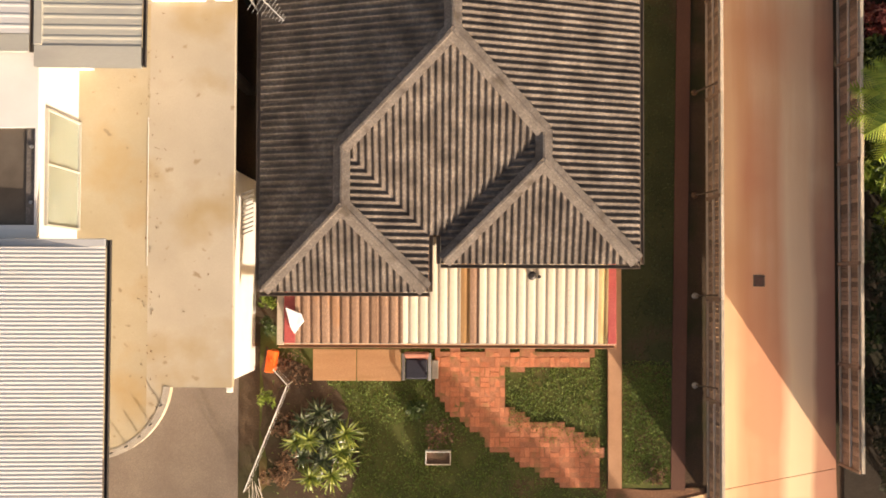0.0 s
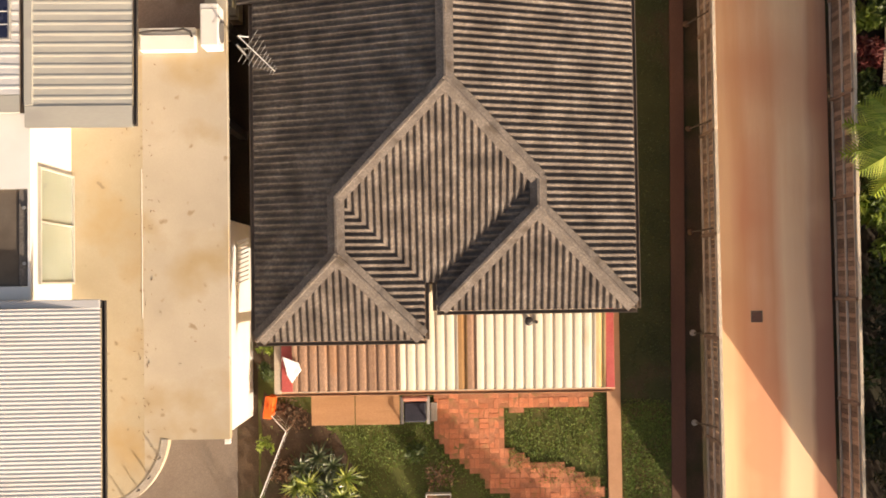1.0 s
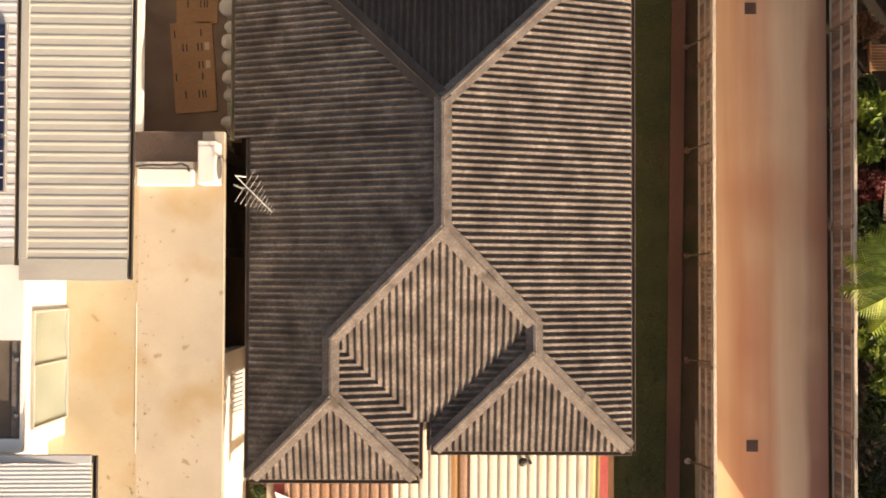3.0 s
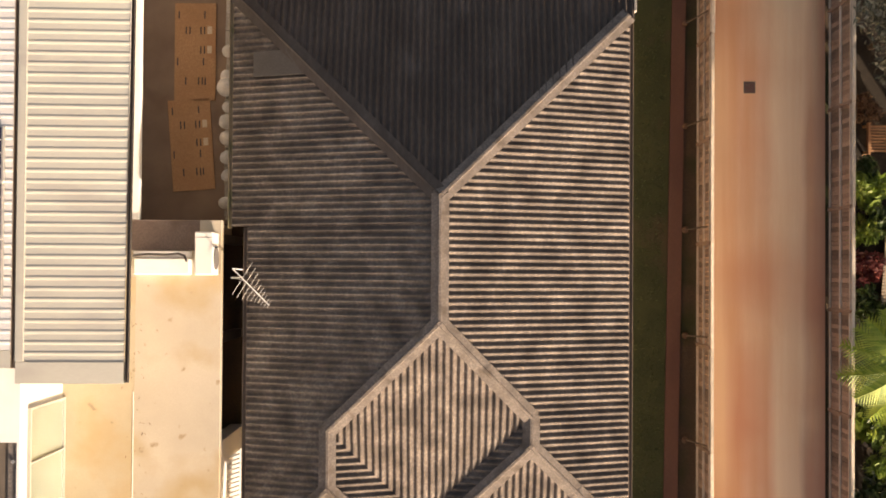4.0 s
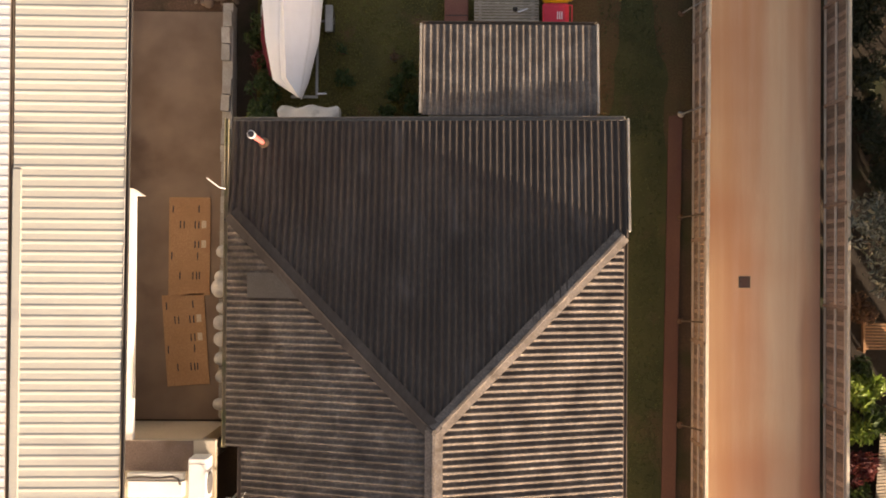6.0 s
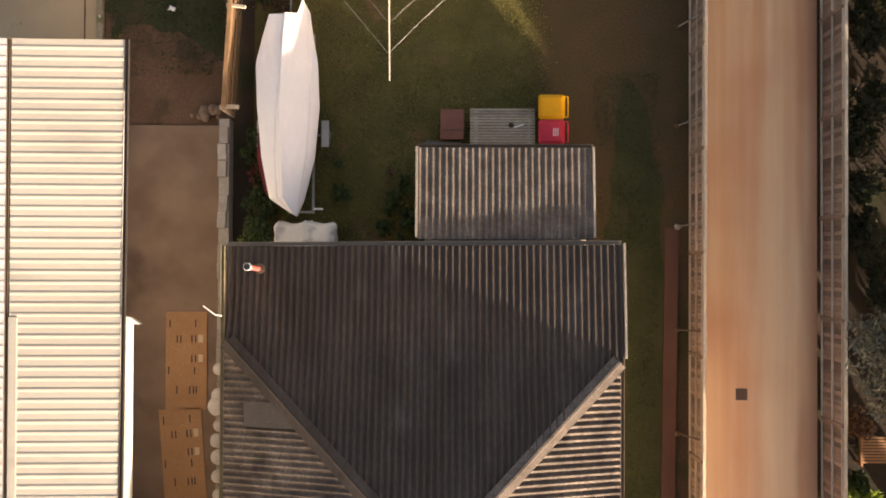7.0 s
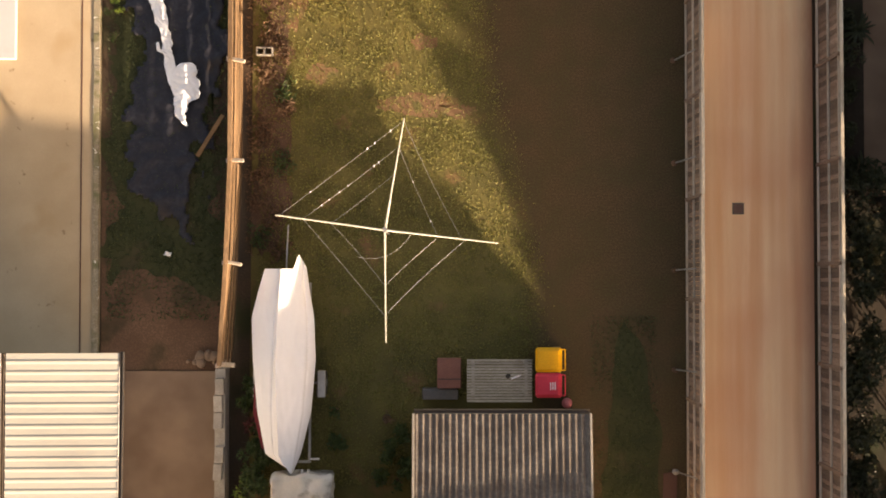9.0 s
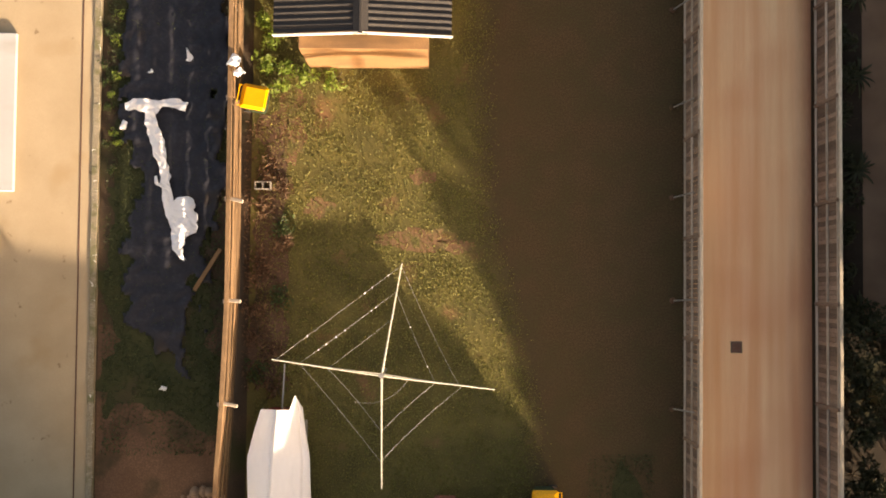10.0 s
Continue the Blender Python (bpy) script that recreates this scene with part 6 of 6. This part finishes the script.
bmesh.ops.translate(bm, verts=[e for e in g["geom"] if isinstance(e, bmesh.types.BMVert)], vec=(0, 0, 0.01))
bmesh.ops.recalc_face_normals(bm, faces=bm.faces)
solo("white_cloth", bm, TARP, "torn white cloth strip lying on black plastic", "cloth")
for k, (x, y, s) in enumerate(((-7.35, 26.85, .12), (-5.8, 28.55, .14), (-6.7, 28.2, .08), (-4.44, 28.12, .17), (-4.30, 27.86, .13), (-6.3, 20.5, .09))):
    cloth("plastic_bag", [(x - s, y - s * .6), (x + s * .4, y - s), (x + s, y + s * .3), (x, y + s)], 0.08 if k < 3 else 1.5 if k < 5 else -.01, TARP, "crumpled white plastic bag caught on the board fence" if 2 < k < 5 else "small crumpled white plastic bag", "bag", 40 + k, .02, .12, ragged=.16)
solo("plank", beam(bmesh.new(), (-5.57, 22.85, .1), (-4.95, 23.85, .14), .1, .04, .004), SHED_PLY, "brown plank lying by the fence", "plank")
solo("white_sheet", boxed(-12, 25.2, .05, -9.97, 29.06, .17, .02), METAL_WHITE, "large stiff white sheet lying on the beige path", "sheet")

hollow = thing("concrete_block", -3.95, 25.4, 0, "hollow pale concrete block on the lawn", "block")
bm = bmesh.new()
for x0, y0, x1, y1 in ((-4.15, 25.3, -3.75, 25.33), (-4.15, 25.47, -3.75, 25.5), (-4.15, 25.33, -4.12, 25.47), (-3.78, 25.33, -3.75, 25.47), (-3.97, 25.33, -3.93, 25.47)):
    box(bm, x0, y0, 0, x1, y1, .19, .004)
part("shell", bm, BLOCK, hollow)

lr = random.Random(14)
litter = [(-4.4 + 1.1 * lr.random() ** 1.4, lr.uniform(20.4, 27.0), .012 + lr.uniform(0, .04)) for _ in range(900)]
solo("leaf_litter", clumps(bmesh.new(), litter, .05, lr, .25), LEAF_DRY, "dead brown leaves lying along the board fence", "litter", kind="stuff")

# planting along the fences
for k, (x, y, rad, h, mat, n) in enumerate(((-4.05, 15.1, .35, 1.0, LEAF, 420), (-3.95, 15.75, .3, .8, LEAF, 320), (-4.0, 16.35, .28, .8, LEAF, 300), (-4.2, 17.35, .25, .8, LEAF, 260), (-4.15, 15.3, .3, .9, LEAF, 380), (-4.2, 15.9, .3, .8, LEAF, 320), (-4.15, 16.5, .3, .9, LEAF_RED, 160), (-4.25, 16.9, .28, .7, LEAF, 300), (-4.3, 14.95, .25, .8, LEAF_BRIGHT, 120))):
    shrub("shrub", x, y, .05, rad, h, mat, "leafy shrub between the dinghy and the block wall", 110 + k, n, .07, "shrubs by the dinghy")
for k in range(13):
    x, y = -3.85 + r.uniform(-.3, .45), 20.5 + .44 * k
    shrub("shrub", x, y, 0, .34, .26, LEAF if k % 4 == 1 else LEAF_DRY, "low bedding plant among dead leaves along the board fence", 130 + k, 190, .055, "bedding plants")
for k, (x, y) in enumerate(((-3.9, 28.4), (-3.6, 27.8), (-3.75, 29.0), (-3.4, 28.2), (-4.0, 29.5), (-2.9, 28.05), (-2.2, 28.0))):
    shrub("shrub", x, y, 0, .3, .3, LEAF_BRIGHT, "bright green weeds beside the garden shed", 150 + k, 170, .06, "weeds by the shed")

for k in range(12):
    x, y = -7.78 + r.uniform(-.06, .3), 25.9 + .32 * k + r.uniform(-.2, .2)
    shrub("shrub", x, y, 0, r.uniform(.1, .18), r.uniform(.12, .2), LEAF if k % 2 == 0 else LEAF_BRIGHT, "bright green weed clump beside the kerb stones", 170 + k, 70, .04, "weeds by the kerb")

# planting beyond the side fence
def palm(x, y, tall, frond, label, seed, count=14, lean=(0.0, 0.0), mat=YUCCA_LIME):
    rr = random.Random(seed)
    t = thing("palm_tree", x, y, 0, label, "palm")
    top = Vector((x + lean[0], y + lean[1], tall))
    part("trunk", barred((x, y, -.05), top, .09, 10, .06), BARK, t)
    for i in range(count):
        bm = bmesh.new()
        a, up = i * 2.4, rr.uniform(.1, .9)
        d, s = Vector((math.cos(a), math.sin(a), 0)), Vector((-math.sin(a), math.cos(a), 0))
        pts = [top + d * frond * f + Vector((0, 0, frond * (up * f - .85 * f * f))) for f in [k / 10 for k in range(11)]]
        for k in range(10):
            bar(bm, pts[k], pts[k + 1], .012 * (1.1 - k / 10), 4)
        for k in range(2, 22):
            f = k / 22
            p = top + d * frond * f + Vector((0, 0, frond * (up * f - .85 * f * f)))
            long = frond * .42 * math.sin(math.pi * (.2 + .75 * f))
            for sg in (-1, 1):
                e = p + s * sg * long * .8 + d * long * .55 - Vector((0, 0, long * .35))
                w = d * .042 * frond / 1.35
                v = [bm.verts.new(p - w), bm.verts.new(p + w), bm.verts.new(e)]
                bm.faces.new(v)
        part("frond", bm, mat, t)
    return t


palm(10.52, 4.6, 1.95, 1.36, "lime green young palm leaning over the side fence", 61, 17, mat=LEAF_LIME)
palm(11.4, 8.5, 7.6, 1.6, "tall slender palm behind the side fence", 62, 14, mat=LEAF)
mat_thing = thing("reed_mat", 10.95, 6.75, 0.3, "pale straw-coloured reed mat on a low frame", "mat")
for i in range(26):
    part("reed", beam(bmesh.new(), (10.55 + .006 * i, 5.75 + .08 * i, 0.36), (11.4, 5.85 + .08 * i, 0.42), 0.06, 0.03), CREAM_WALL, mat_thing)
for x in (10.8, 11.3):
    part("bearer", boxed(x, 5.75, 0.0, x + .06, 7.9, 0.35), GREY_WOOD, mat_thing)
SIDE = "leafy shrub behind the side fence"
for k, (x, y, rad, h, mat, n, sz) in enumerate((
        (10.35, 3.6, .45, 1.0, LEAF, 380, .1), (10.45, 5.6, .45, 1.0, LEAF, 380, .1), (10.55, 2.4, .45, .9, LEAF_BRIGHT, 300, .12), (10.6, 8.0, .4, .9, LEAF, 320, .1),
        (10.1, 3.1, .38, .9, LEAF_BRIGHT, 300, .13), (10.0, 6.1, .35, .9, LEAF, 320, .09), (10.05, 6.9, .35, 1.0, LEAF_RED, 320, .09), (10.0, 7.7, .35, .9, LEAF_BRIGHT, 260, .1),
        (10.1, 8.6, .42, 1.0, LEAF_BRIGHT, 340, .12), (10.05, 9.25, .3, .9, LEAF, 300, .09), (10.1, 10.6, .3, 1.1, LEAF_DRY, 260, .08), (10.3, 1.4, .5, .7, LEAF, 300, .1),
        (10.3, -.4, .5, .6, LEAF, 260, .1), (10.2, -2.2, .5, .6, LEAF, 260, .1))):
    shrub("shrub", x + .05, y, .05, rad * 1.25, h * 1.1, mat, SIDE, 200 + k, int(n * 1.5), sz * 1.1, "shrubs behind the side fence")
tree("small_tree", 10.45, 12.2, 3.3, 1.25, "dark fine-leaved small tree overhanging the side fence", 63, LEAF_SPARKLE, count=3400, size=.085)
for k in range(11):
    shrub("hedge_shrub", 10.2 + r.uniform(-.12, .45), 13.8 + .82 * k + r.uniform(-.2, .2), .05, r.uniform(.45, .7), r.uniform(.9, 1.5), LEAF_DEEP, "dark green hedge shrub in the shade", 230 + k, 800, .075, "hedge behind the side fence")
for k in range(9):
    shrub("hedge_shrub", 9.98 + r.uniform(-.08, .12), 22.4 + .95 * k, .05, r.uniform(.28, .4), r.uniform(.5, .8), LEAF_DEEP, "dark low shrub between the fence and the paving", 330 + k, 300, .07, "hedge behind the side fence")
for k, (y, size) in enumerate(((22.6, .5), (25.9, .62), (28.2, .66), (30.2, .6))):
    rosette(10.42, y, size, 26, LEAF_DEEP, "dark spiky strap-leaved plant beside the side paving", 340 + k)
for k in range(9):
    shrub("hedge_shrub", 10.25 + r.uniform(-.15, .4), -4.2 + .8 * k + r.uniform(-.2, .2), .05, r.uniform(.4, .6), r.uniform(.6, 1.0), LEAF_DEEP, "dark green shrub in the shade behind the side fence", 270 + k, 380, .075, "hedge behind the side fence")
# Out of view: rows added to keep the low sun off the side garden.
for k in range(16):
    y = -5.6 + 1.1 * k if k < 5 else 5.6 + 1.15 * (k - 1)
    shrub("tall_hedge_shrub", 11.75 + r.uniform(-.15, .15), y, .1, .85, 2.9, LEAF, "unseen tall hedge shrub added to shade the side garden", 300 + k, 560, .2, "tall hedge behind the side fence")
for k in range(8):
    shrub("tall_hedge_shrub", 12.5 + r.uniform(-.15, .15), 22.2 + 1.0 * k, .1, .95, 3.2, LEAF, "unseen tall hedge shrub added to shade the side paving", 360 + k, 1500, .2, "tall hedge behind the side fence")
# Low unseen row that stops sun passing under the tall one.
for k in range(13):
    shrub("hedge_shrub", 12.0 + r.uniform(-.1, .1), 20.4 + .85 * k, 0, .75, 1.3, LEAF_DEEP, "unseen low hedge shrub added to shade the side paving", 380 + k, 900, .13, "hedge behind the side paving")
shutter = thing("slatted_chair", 10.62, 9.95, 0, "orange-stained slatted timber garden chair", "chair")
for i in range(9):
    part("slat", boxed(10.3, 9.62 + .072 * i, .4, 11.1, 9.67 + .072 * i, .43, .004), PLY, shutter)
part("side_rail", boxed(10.24, 9.55, .34, 10.3, 10.32, .46, .006), PLY, shutter)
for y in (9.58, 10.22):
    part("leg", boxed(10.26, y, 0, 10.32, y + .06, .4, .004), PLY, shutter)

# ---- bricks of the front paving ----
bmk = bmesh.new()
box(bmk, -.113, -.055, -.06, .113, .055, 0, .006)
brick_me = bpy.data.meshes.new("brick")
bmk.to_mesh(brick_me)
bmk.free()
brick_me.materials.append(BRICK)
rng = random.Random(33)
places = []
for i in range(18):
    for j in range(15):
        cx, cy = -.28 + i * .24, -1.1 - j * .24
        for k in (-1, 1):
            flat = (i + j) % 2 == 0
            x, y = (cx, cy + k * .06) if flat else (cx + k * .06, cy)
            if laid(x, y) and laid(x - .09, y - .09) and laid(x + .09, y + .09) and rng.random() > .05 + .45 * max(0, noise.noise((x * 1.5, y * 1.5, 2))):
                places.append(pose(x, y, .045 + rng.uniform(-.006, .005), rng.uniform(-1.5, 1.5), rng.uniform(-1.5, 1.5), (0 if flat else 90) + rng.uniform(-4, 4)))
pieces(paving, "brick", brick_me, places[:300])
